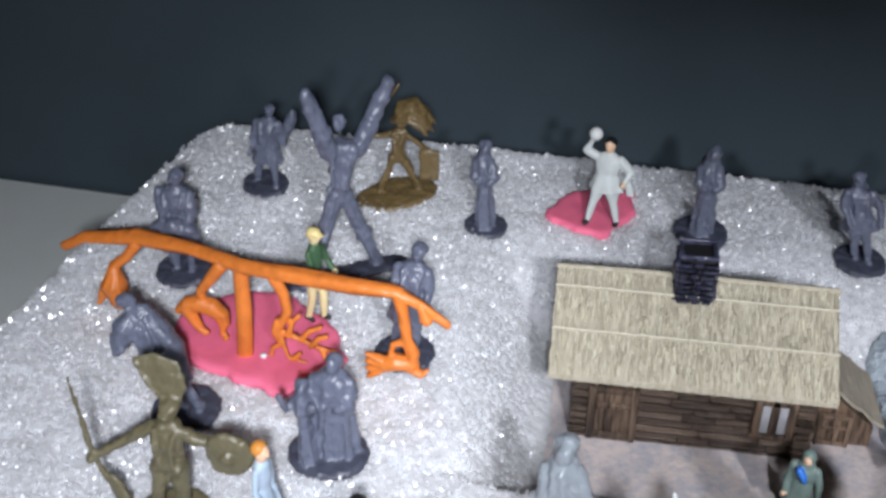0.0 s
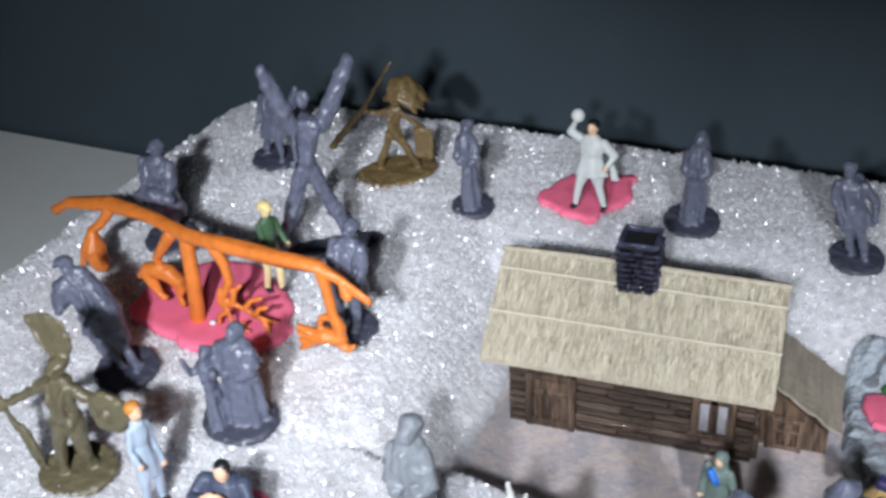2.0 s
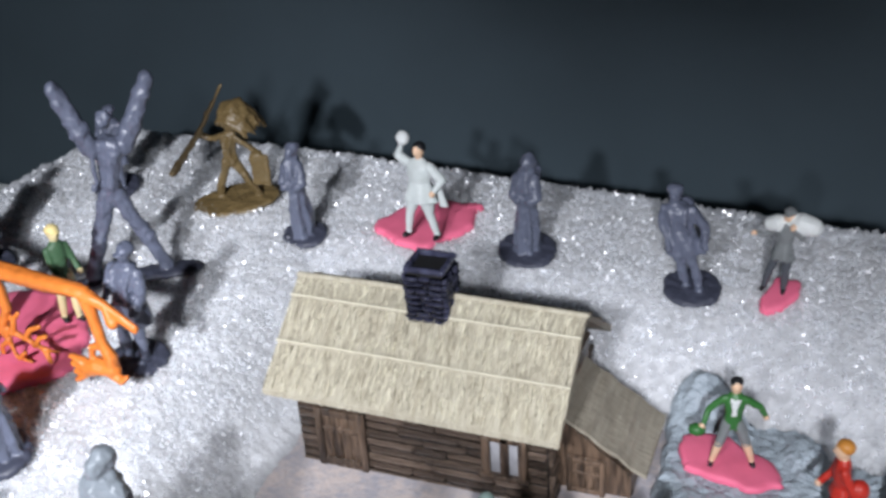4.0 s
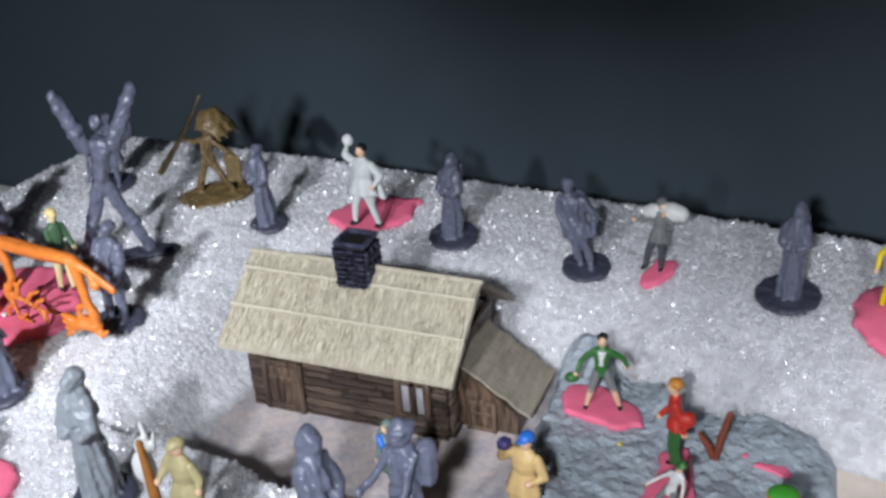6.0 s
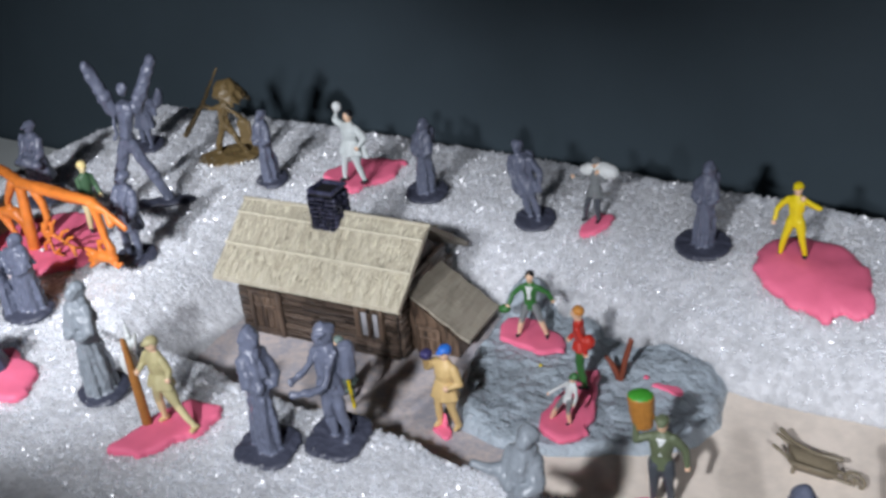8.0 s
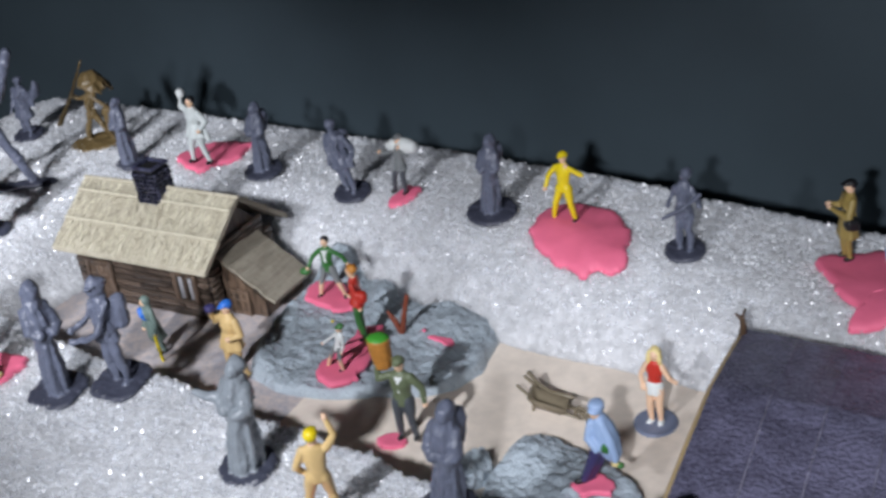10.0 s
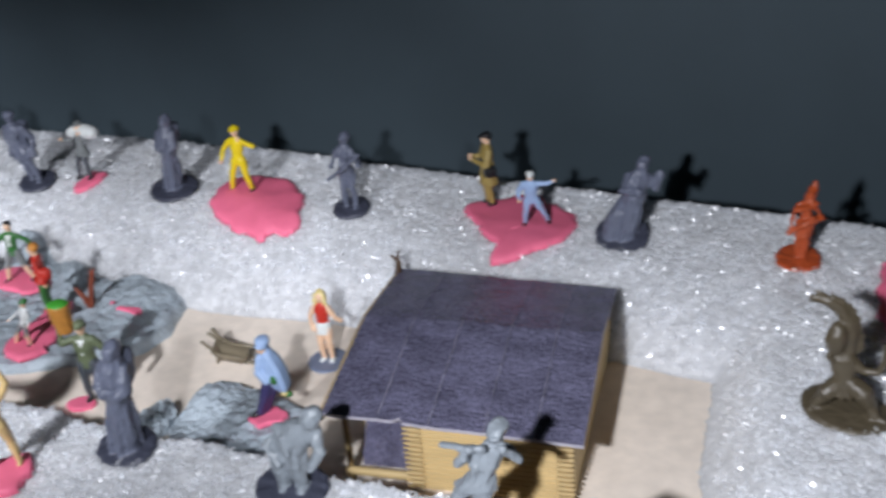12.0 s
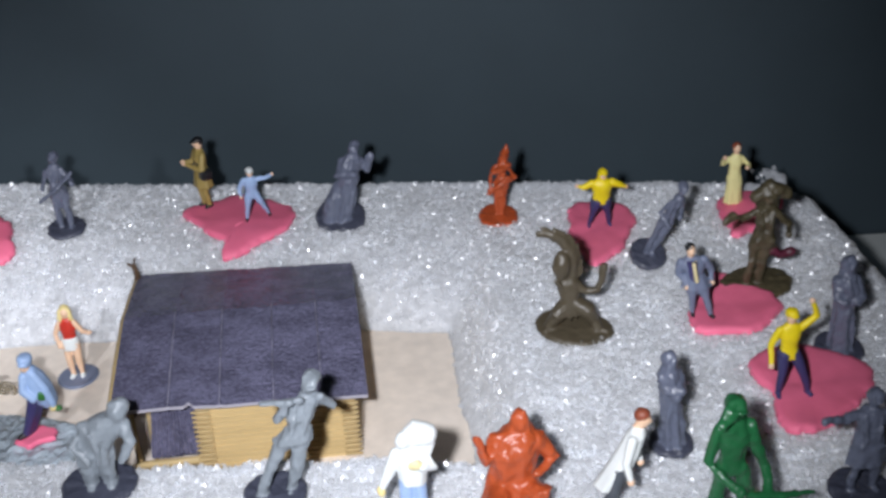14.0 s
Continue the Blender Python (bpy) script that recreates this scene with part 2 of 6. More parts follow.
# ---- mesh tools (plan units) ----
class Sculpt:
    """Gathers tubes, lofts and blobs into one mesh."""

    def __init__(self):
        self.v, self.f, self.m, self.mats, self.count = [], [], [], [], 0

    def _mat(self, m):
        if m not in self.mats:
            self.mats.append(m)
        return self.mats.index(m)

    def add(self, verts, faces, m):
        k = self._mat(m)
        self.v.append(np.asarray(verts, float).reshape(-1, 3))
        self.f += [tuple(i + self.count for i in f) for f in faces]
        self.m += [k] * len(faces)
        self.count += len(self.v[-1])

    def rings(self, rings, m, close=True):
        seg, n = len(rings[0]), len(rings)
        faces = [(r * seg + i, r * seg + (i + 1) % seg, (r + 1) * seg + (i + 1) % seg, (r + 1) * seg + i) for r in range(n - 1) for i in range(seg)]
        if close:
            faces += [tuple(range(seg - 1, -1, -1)), tuple((n - 1) * seg + i for i in range(seg))]
        self.add(np.concatenate(rings), faces, m)

    def tube(self, pts, rad, m, seg=10, flat=1.0):
        """A limb through pts with rounded ends."""
        pts = [np.asarray(p, float) for p in pts]
        rad = list(rad) if hasattr(rad, "__len__") else [rad] * len(pts)
        d0, d1 = pts[1] - pts[0], pts[-1] - pts[-2]
        d0, d1 = d0 / (np.linalg.norm(d0) + 1e-9), d1 / (np.linalg.norm(d1) + 1e-9)
        path = [pts[0] - d0 * rad[0] * a for a in (0.95, 0.6)] + pts + [pts[-1] + d1 * rad[-1] * a for a in (0.6, 0.95)]
        rs = [rad[0] * 0.3, rad[0] * 0.8] + rad + [rad[-1] * 0.8, rad[-1] * 0.3]
        up = np.array([0.13, 0.21, 0.97]) if abs(d0[2]) < 0.8 else np.array([0.1, 0.97, 0.2])
        out, ang = [], np.linspace(0, 2 * math.pi, seg, endpoint=False)
        for i, (p, r) in enumerate(zip(path, rs)):
            d = path[min(i + 1, len(path) - 1)] - path[max(i - 1, 0)]
            d = d / (np.linalg.norm(d) + 1e-9)
            a = np.cross(up, d)
            a /= np.linalg.norm(a) + 1e-9
            b = np.cross(d, a)
            out.append(p + r * (np.cos(ang)[:, None] * a + flat * np.sin(ang)[:, None] * b))
        self.rings(out, m)

    def loft(self, secs, m, seg=20, fold=0.0, nf=7, phase=0.0):
        """Level sections (x, y, z, rx, ry), from low to high, with folds round them."""
        ang = np.linspace(0, 2 * math.pi, seg, endpoint=False)
        out = []
        for i, (x, y, z, rx, ry) in enumerate(secs):
            k = 1 + fold * (1 - i / len(secs)) * np.cos(nf * ang + phase)
            out.append(np.stack([x + rx * k * np.cos(ang), y + ry * k * np.sin(ang), np.full(seg, z)], -1))
        self.rings(out, m)

    def blob(self, c, r, m, seg=12, nr=8):
        c, r = np.asarray(c, float), np.asarray(r if hasattr(r, "__len__") else (r, r, r), float)
        ang, out = np.linspace(0, 2 * math.pi, seg, endpoint=False), []
        for t in np.linspace(-0.47, 0.47, nr) * math.pi:
            out.append(c + r * np.stack([math.cos(t) * np.cos(ang), math.cos(t) * np.sin(ang), np.full(seg, math.sin(t))], -1))
        self.rings(out, m)

    def box(self, lo, hi, m, bevel=0.03, turn=None):
        lo, hi = np.asarray(lo, float), np.asarray(hi, float)
        b = min(bevel, *(0.45 * (hi - lo)))
        out = []
        for z, k in ((lo[2], b), (lo[2] + b, 0), (hi[2] - b, 0), (hi[2], b)):
            x0, x1, y0, y1 = lo[0] + k, hi[0] - k, lo[1] + k, hi[1] - k
            out.append(np.array([(x0 + b, y0, z), (x1 - b, y0, z), (x1, y0 + b, z), (x1, y1 - b, z), (x1 - b, y1, z), (x0 + b, y1, z), (x0, y1 - b, z), (x0, y0 + b, z)]))
        if turn is not None:
            c = (lo + hi) / 2
            out = [(np.array(turn) @ (o - c).T).T + c for o in out]
        self.rings(out, m)

    def disc(self, c, r, m, thick=0.08, boss=0.1):
        """A round plate facing -y with a raised boss."""
        a, c = np.linspace(0, 2 * math.pi, 26, endpoint=False), np.asarray(c, float)
        out = [c + np.stack([r * k * np.cos(a), np.full(26, dy), r * k * np.sin(a)], -1) for k, dy in ((0.2, thick), (1.0, thick), (1.0, -thick * 0.2), (0.9, -thick), (0.3, -thick * 1.3), (0.25, -thick - boss), (0.05, -thick - boss * 1.3))]
        self.rings(out, m)

    def grid(self, fn, nu, nv, m):
        """A sheet: fn(u, v) with u, v from 0 to 1."""
        vs = [fn(i / nu, j / nv) for j in range(nv + 1) for i in range(nu + 1)]
        self.add(vs, [(j * (nu + 1) + i, j * (nu + 1) + i + 1, (j + 1) * (nu + 1) + i + 1, (j + 1) * (nu + 1) + i) for j in range(nv) for i in range(nu)], m)

    def rough(self, amp, scale):
        for block in self.v:
            for p in block:
                p += amp * np.array(noise.noise_vector(Vector(p) * scale))
        return self

    def turned(self, deg):
        c, s = math.cos(radians(deg)), math.sin(radians(deg))
        r = np.array([[c, -s, 0], [s, c, 0], [0, 0, 1]])
        self.v = [(r @ b.T).T for b in self.v]
        return self

    def mesh(self, name, smooth=True):
        me = bpy.data.meshes.new(name)
        me.from_pydata((np.concatenate(self.v) * U).tolist(), [], self.f)
        for m in self.mats:
            me.materials.append(m)
        me.polygons.foreach_set("material_index", self.m)
        me.polygons.foreach_set("use_smooth", [smooth] * len(self.f))
        me.update()
        return me


def thing(name, s, place, label, category, group="", smooth=True, kind=""):
    ob = new(name, s.mesh(name, smooth) if s else None)
    ob.location = at(place)
    return tagged(ob, label, category, group, kind)


def part(name, s, parent, label="", smooth=True):
    ob = new(name, s.mesh(name, smooth))
    ob.parent = parent
    return tagged(ob, label)


FOLDS = bpy.data.textures.new("moulded_folds", "CLOUDS")
FOLDS.noise_scale, FOLDS.noise_depth = 0.24 * U, 2


def fuse(ob, voxel=0.039, relief=0.1):
    """Melts the limbs of a figure into one skin with soft relief; each face keeps the colour of the nearest limb."""
    raw = ob.data
    tree = BVHTree.FromPolygons([v.co for v in raw.vertices], [tuple(f.vertices) for f in raw.polygons])
    paint = [f.material_index for f in raw.polygons]
    melt, soften = ob.modifiers.new("fuse", "REMESH"), ob.modifiers.new("soften", "SMOOTH")
    melt.mode, melt.voxel_size, melt.use_smooth_shade = "VOXEL", voxel * U, True
    soften.factor, soften.iterations = 0.5, 1
    if relief:
        dp = ob.modifiers.new("relief", "DISPLACE")
        dp.texture, dp.strength, dp.mid_level = FOLDS, relief * U, 0.5
    skin = bpy.data.meshes.new_from_object(ob.evaluated_get(bpy.context.evaluated_depsgraph_get()))
    ob.modifiers.clear()
    skin.materials.clear()
    for m in raw.materials:
        skin.materials.append(m)
    skin.polygons.foreach_set("material_index", [paint[tree.find_nearest(f.center)[2]] for f in skin.polygons])
    skin.polygons.foreach_set("use_smooth", [True] * len(skin.polygons))
    ob.data = skin
    return ob


# ---- lie of the land (plan units) ----
def step(a):
    a = min(1.0, max(0.0, a))
    return a * a * (3 - 2 * a)


def sand_h(x):
    return -0.1 - 0.5 * math.exp(-(((x - 18) / 5.0) ** 2))


def lane_front(x):
    return -3.55 - 0.138 * x + 0.12 * math.sin(x * 0.9) + 0.07 * math.sin(x * 2.7)


def lane_back(x):
    return min(5.0 - 0.14 * x, 3.6) + 0.15 * math.sin(x * 0.7)


def edge_back(x):
    return 12.35 - 0.02 * (x + 10) - 0.00195 * (x + 10) ** 2 - 3.5 * step((-11 - x) / 3) ** 2 - 1.2 * step((x - 44.6) / 2) ** 2


def bank(a):
    return 1 - (1 - min(1.0, max(0.0, a))) ** 2


def lane_fill(x, y):
    """0 in the bare lane, 1 on the full snow."""
    return max(bank((y - lane_back(x)) / 3.8), step((lane_front(x) - y) / 0.3), step((0.5 - x) / 3.0), step((x - 33.2) / 2.0))


def snow_h(x, y):
    k = step((-0.8 - x) / 3.5)
    far = step((y - lane_front(x)) / (0.05 + 2.5 * k))
    top = 1.68 + far * (0.27 - 0.25 * step((x - 15) / 12))
    top += k * (1.78 + 0.17 * step((y - 2) / 4) - top)
    d = lane_fill(x, y)
    return sand_h(x) + (top - sand_h(x)) * d


# ---- the room, the table and the board ----
def slab(name, lo, hi, m, label, category, kind="structure"):
    s = Sculpt()
    s.box(lo, hi, m, 0.3)
    return thing(name, s, (0, 0, 0), label, category, smooth=False, kind=kind)


s = Sculpt()
s.box((-80, 0, -95), (150, 8, 110), WALLM, 0.3)
wall = thing("wall_north", s, (-19, 18.75, 0), "dark blue-grey painted wall behind the table", "wall", smooth=False, kind="structure")
wall.rotation_euler = (0, 0, radians(-4.5))
slab("wall_south", (-85, -88, -95), (115, -80, 110), DARKROOM, "dim plain wall", "wall")
slab("wall_west", (-93, -88, -95), (-85.3, 27, 110), DARKROOM, "dim plain wall", "wall")
slab("wall_east", (115.3, -88, -95), (123, 27, 110), DARKROOM, "dim plain wall", "wall")
slab("floor", (-93, -88, -103), (123, 27, -95.4), DARKROOM, "dim plain floor", "floor")
slab("ceiling", (-93, -88, 110.4), (123, 27, 118), DARKROOM, "dim plain ceiling", "ceiling")

table = thing("table", None, (0, 0, -5.0), "white table with a smooth top against the wall", "table")
s = Sculpt()
s.rings([np.array([(-75, -60, z), (105, -60, z), (105, 8.8, z), (-75, 22.9, z)]) for z in (-3, 0)], TABLEM)
part("tabletop", s, table, smooth=False)
for x in (-70, 100):
    for y in (-55, 5):
        s = Sculpt()
        s.box((x - 3, y - 3, -90.3), (x + 3, y + 3, -3), TABLEM, 0.3)
        part("leg", s, table, smooth=False)

board = Sculpt()
xs = list(np.linspace(-13.4, 46.0, 40))
ring = [(x, edge_back(x) - 0.35) for x in xs] + [(46.0, -21.0), (-14.1, -14.5)]
board.rings([np.array([(x, y, z) for x, y in reversed(ring)]) for z in (-5.0, -0.95)], FOAM)
thing("display_board", board, (0, 0, 0), "white foam block carrying the snowy scene", "board", smooth=False)

def sand_sheet(x0, x1, m, label):
    def sand_at(u, v):
        x = x0 + (x1 - x0) * u
        y = lane_front(x) - 0.8 + (lane_back(x) + 3.0 - lane_front(x)) * v
        return (x, y, sand_h(x) + 0.03 * noise.noise(Vector((x * 0.8, y * 0.8, 0))))

    s = Sculpt()
    s.grid(sand_at, 70, 40, m)
    thing("ground", s, (0, 0, 0), label, "ground", kind="structure")


sand_sheet(-0.6, 11.9, YARD, "greyish-pink card floor of the cabin yard")
sand_sheet(11.9, 34.4, SAND, "sand-coloured card floor of the bare lane")


def on_snow(x, y):
    return snow_h(x, y) + 0.10 * noise.noise(Vector((x * 0.45, y * 0.45, 3.1))) + 0.05 * noise.noise(Vector((x * 1.4, y * 1.4, 7)))


# snow fleece: one sheet with a cut-out lane and ragged, rounded borders
def snow_blanket():
    nx, ny = 800, 360
    x0, x1 = -14.6, 46.6
    idx, verts, faces = {}, [], []
    for j in range(ny + 1):
        for i in range(nx + 1):
            u, v = i / nx, j / ny
            yb = edge_back(-13.0 + 59.4 * u) + 0.12 * noise.noise(Vector((u * 160, 0, 0)))
            yf = -15.0 - 0.138 * (x0 + (x1 - x0) * u)
            y = yf + (yb - yf) * v
            left = -14.3 + 0.13 * max(0.0, y + 1) + 0.18 * noise.noise(Vector((0, y * 2.2, 5)))
            right = 46.65 + 0.15 * noise.noise(Vector((0, y * 2.2, 9)))
            x = left + (right - left) * u
            d = lane_fill(x, y)
            z = on_snow(x, y) + 0.05 * noise.noise(Vector((x * 3.5, y * 3.5, 1))) + 0.09 * abs(noise.noise(Vector((x * 5.5, y * 5.5, 2)))) - 0.03
            z -= 0.10 * (1 - min(1.0, d * 8))
            rim = min(u * (right - left), (1 - u) * (right - left), v * (yb - yf), (1 - v) * (yb - yf)) / 0.55
            if rim < 1:
                z -= 0.55 * (1 - math.sqrt(max(0.0, 1 - (1 - rim) ** 2)))
            verts.append((x, y, z))
    n = nx + 1
    for j in range(ny):
        for i in range(nx):
            q = (j * n + i, j * n + i + 1, (j + 1) * n + i + 1, (j + 1) * n + i)
            x, y, _ = verts[q[0]]
            if max(lane_fill(verts[k][0], verts[k][1]) for k in q) > 0.001:
                faces.append(q)
    s = Sculpt()
    s.add(verts, faces, SNOW)
    edge = [j * n for j in range(ny + 1)] + [ny * n + i for i in range(nx + 1)] + [j * n + nx for j in range(ny, -1, -1)]
    low = [(verts[k][0], verts[k][1], -1.0) for k in edge]
    m = len(edge)
    s.add([verts[k] for k in edge] + low, [(k + 1, k, m + k, m + k + 1) for k in range(m - 1)], SNOW)
    return s


thing("snow_blanket", snow_blanket(), (0, 0, 0), "glittering white fleece snow with ragged edges", "snow", kind="stuff")


def snow_grains(count, sizes, seed):
    """Clear grains strewn over the fleece, thicker along its borders."""
    rnd = random.Random(seed)
    octa = np.array([(1, 0, 0), (0, 1, 0), (-1, 0, 0), (0, -1, 0), (0, 0, 1.0), (0, 0, -0.6)])
    tri = [(0, 1, 4), (1, 2, 4), (2, 3, 4), (3, 0, 4), (1, 0, 5), (2, 1, 5), (3, 2, 5), (0, 3, 5)]
    s = Sculpt()
    verts, faces = [], []
    while len(verts) < count:
        x = rnd.uniform(-14.2, 46.3)
        k = rnd.random()
        if k < 0.10:
            y = edge_back(x) - abs(rnd.gauss(0, 0.2))
        elif k < 0.15:
            y = lane_front(x) - abs(rnd.gauss(0, 0.2))
        elif k < 0.19:
            y = rnd.uniform(-9, 10.0)
            x = -14.3 + 0.13 * max(0.0, y + 1) + abs(rnd.gauss(0, 0.2))
        else:
            y = rnd.uniform(-9.5 - 0.138 * x, edge_back(x))
        rim = min(edge_back(x) - y, x + 14.3 - 0.13 * max(0.0, y + 1), 46.4 - x) / 0.55
        if rim < 0 or lane_fill(x, y) < 0.06 + 0.25 * rnd.random():
            continue
        r = rnd.choice(sizes) * (rnd.uniform(1.2, 1.9) if rim < 0.6 else 1)
        z = on_snow(x, y) + rnd.uniform(-0.5, 0.35) * r
        if rim < 1:
            z -= 0.55 * (1 - math.sqrt(max(0.0, 1 - (1 - rim) ** 2)))
        e = np.array(Euler((rnd.uniform(0, 6.3), rnd.uniform(0, 6.3), rnd.uniform(0, 6.3))).to_matrix())
        o = len(verts) * 6
        verts.append((e @ (octa * np.array([r, r * rnd.uniform(0.5, 1), r * rnd.uniform(0.6, 1.1)])).T).T + (x, y, z))
        faces += [(a + o, b + o, c + o) for a, b, c in tri]
    s.add(np.concatenate(verts), faces, CRYSTAL)
    verts, faces = [], []
    while len(verts) < 62000:
        k = rnd.random() * 5
        if k > 1:
            x = rnd.uniform(-14.0, 46.2)
            y = rnd.uniform(-9.5 - 0.138 * x, edge_back(x))
            if lane_fill(x, y) < 0.5 or x + 14.3 - 0.13 * max(0.0, y + 1) < 0:
                continue
        elif k < 0.5:
            x = rnd.uniform(-13.0, 46.0)
            y = edge_back(x) - abs(rnd.gauss(0, 0.35))
        elif k < 0.72:
            y = rnd.uniform(-9, 9.0)
            x = -14.25 + 0.13 * max(0.0, y + 1) + abs(rnd.gauss(0, 0.4))
        elif k < 0.86:
            y = rnd.uniform(-14, 7.0)
            x = 46.3 - abs(rnd.gauss(0, 0.35))
        else:
            x = rnd.uniform(0, 33)
            y = lane_front(x) - 0.3 - abs(rnd.gauss(0, 0.15))
        r = rnd.choice((0.06, 0.08, 0.1, 0.13)) * (0.7 if k > 1 else 1)
        rim = max(0.0, min(edge_back(x) - y, x + 14.3 - 0.13 * max(0.0, y + 1), 46.4 - x) / 0.55)
        z = on_snow(x, y) + rnd.uniform(-0.3, 0.6) * r
        if rim < 1:
            z -= 0.55 * (1 - math.sqrt(max(0.0, 1 - (1 - rim) ** 2))) * rnd.uniform(0.5, 1.1)
        e = np.array(Euler((rnd.uniform(0, 6.3), rnd.uniform(0, 6.3), rnd.uniform(0, 6.3))).to_matrix())
        o = len(verts) * 6
        verts.append((e @ (octa * np.array([r, r * rnd.uniform(0.4, 0.9), r * rnd.uniform(0.5, 1.1)])).T).T + (x, y, z))
        faces += [(a + o, b + o, c + o) for a, b, c in tri]
    s.add(np.concatenate(verts), faces, RIME)
    return s


thing("snow_grains", snow_grains(84000, (0.026, 0.032, 0.04, 0.05, 0.06, 0.075), 7), (0, 0, 0), "clear sparkling grains strewn on the snow", "snow grains", smooth=False, kind="stuff")


# ---- thatched log cabin ----
cabin = thing("log_cabin", None, (0, 0, 0), "dark timber model cabin with a straw thatched roof", "model house")


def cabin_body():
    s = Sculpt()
    # near-black box puts the shade of the board gaps into colour
    s.box((0.62, 0.42, -0.3), (6.5, 4.1, 1.62), SHADE_BLACK, 0.02)
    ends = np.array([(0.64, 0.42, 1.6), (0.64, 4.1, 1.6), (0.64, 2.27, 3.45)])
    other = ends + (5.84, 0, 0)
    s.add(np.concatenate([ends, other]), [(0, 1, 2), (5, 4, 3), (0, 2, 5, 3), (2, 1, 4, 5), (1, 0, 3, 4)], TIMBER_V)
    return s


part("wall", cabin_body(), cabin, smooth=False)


straw_rnd = random.Random(21)


def thatch_slope(name, label, y0, z0, y1, z1, m, x0, x1, bands, thick, seed):
    """A sloping sheet of straw in overlapping bands, low edge first."""
    for b in range(bands):
        s = Sculpt()
        a0, a1 = (0.0, 0.41, 0.81)[b], (0.43, 0.83, 1.0)[b]

        def fn(u, v):
            a = a0 + (a1 - a0) * v
            x = x0 + (x1 - x0) * u + 0.03 * noise.noise(Vector((a * 9, seed, 0)))
            y, z = y0 + (y1 - y0) * a, z0 + (z1 - z0) * a
            g = 0.025 * noise.noise(Vector((x * 9, a * 4 + b, seed))) + 0.03 * noise.noise(Vector((x * 26, a * 9, seed)))
            h = thick + 0.035 * (1 - v) + 0.05 * math.exp(-((v / 0.07) ** 2)) * (1 if b else 0) + g
            if v == 0:
                y += (y0 - y1) * 0.014 * noise.noise(Vector((x * 14, b, seed)))
            k = math.hypot(y1 - y0, z1 - z0)
            return (x, y + h * (z0 - z1) / k * (1 if y1 > y0 else -1), z + h * abs(y1 - y0) / k)

        s.grid(fn, 240, 12, m)
        s.grid(lambda u, v: tuple(np.array(fn(u, 0)) - (0, 0, (0.14 if b == 0 else 0.05) * v)), 240, 1, m)
        if b:
            s.tube([np.array(fn(q / 40, 0.02)) + (0, -0.005, 0.01) for q in range(41)], [0.022 + 0.012 * noise.noise(Vector((q, seed, b))) for q in range(41)], STRAW if m is THATCH else m, 6)
        ya, za, yb, zb = y0 + (y1 - y0) * a0, z0 + (z1 - z0) * a0, y0 + (y1 - y0) * a1, z0 + (z1 - z0) * a1
        for x in (x0, x1):
            s.add([(x, ya, za - 0.06), (x, yb, zb - 0.06), (x, yb, zb + thick + 0.04), (x, ya, za + thick + 0.08)], [(0, 1, 2, 3)], m)
        s.add([(x0, ya, za - 0.06), (x1, ya, za - 0.06), (x1, yb, zb - 0.06), (x0, yb, zb - 0.06)], [(0, 1, 2, 3)], m)
        k = math.hypot(y1 - y0, z1 - z0)
        for _ in range(1500 if m is THATCH else 200):
            u, v = straw_rnd.random(), straw_rnd.uniform(0.0, 0.9)
            length = straw_rnd.uniform(0.15, 0.4) / (k * (a1 - a0))
            lift = straw_rnd.uniform(-0.012, 0.012)
            pts = [np.array(fn(min(1, max(0, u + straw_rnd.uniform(-0.002, 0.002))), min(1.0, v + length * q))) + (0, -lift, lift) for q in (0, 0.5, 1)]
            rad = straw_rnd.uniform(0.008, 0.016)
            s.rings([np.array([p + (-rad, 0, 0), p + (0, -rad, rad), p + (rad, 0, 0)]) for p in pts], straw_rnd.choice((m, m, STRAW if m is THATCH else m)), close=False)
        part(name, s, cabin, label)


thatch_slope("thatch_band", "combed straw thatch", 0.02, 1.92, 2.30, 3.62, THATCH, 0.0, 6.87, 3, 0.08, 1)
thatch_slope("rear_roof_band", "", 4.72, 1.75, 2.30, 3.62, SHEDROOF, 0.05, 6.83, 3, 0.08, 2)
s = Sculpt()
s.tube([(0.0, 2.27, 3.68), (2.0, 2.27, 3.72), (4.6, 2.27, 3.70), (6.87, 2.27, 3.69)], 0.07, THATCH)
part("ridge", s, cabin)


lo, hi = (2.95, 1.77), (3.78, 2.57)
s = Sculpt()
# closed black core: the flue's darkness and the stone gaps' shade as colour
s.box((lo[0], lo[1], 3.1), (hi[0], hi[1], 4.5), SHADE_BLACK, 0.02)
stack = part("chimney", s, cabin, "blue-black stone chimney, open at the top", smooth=False)
flue = Sculpt()
for a, b in (((lo[0] - 0.06, lo[1] - 0.06), (hi[0] + 0.06, lo[1] + 0.06)), ((lo[0] - 0.06, hi[1] - 0.06), (hi[0] + 0.06, hi[1] + 0.06)), ((lo[0] - 0.06, lo[1] + 0.06), (lo[0] + 0.06, hi[1] - 0.06)), ((hi[0] - 0.06, lo[1] + 0.06), (hi[0] + 0.06, hi[1] - 0.06))):
    flue.box((a[0], a[1], 4.48), (b[0], b[1], 4.62), STONE, 0.03)
part("rim", flue.rough(0.03, 6), stack, smooth=False)
stone_mesh = []
for k in range(6):
    s = Sculpt()
    s.box((-0.5, -0.07, -0.5), (0.5, 0.07, 0.5), STONE, 0.06)
    s.rough(0.09, 3.1 + k)
    stone_mesh.append(s.mesh("stone"))
rnd = random.Random(12)
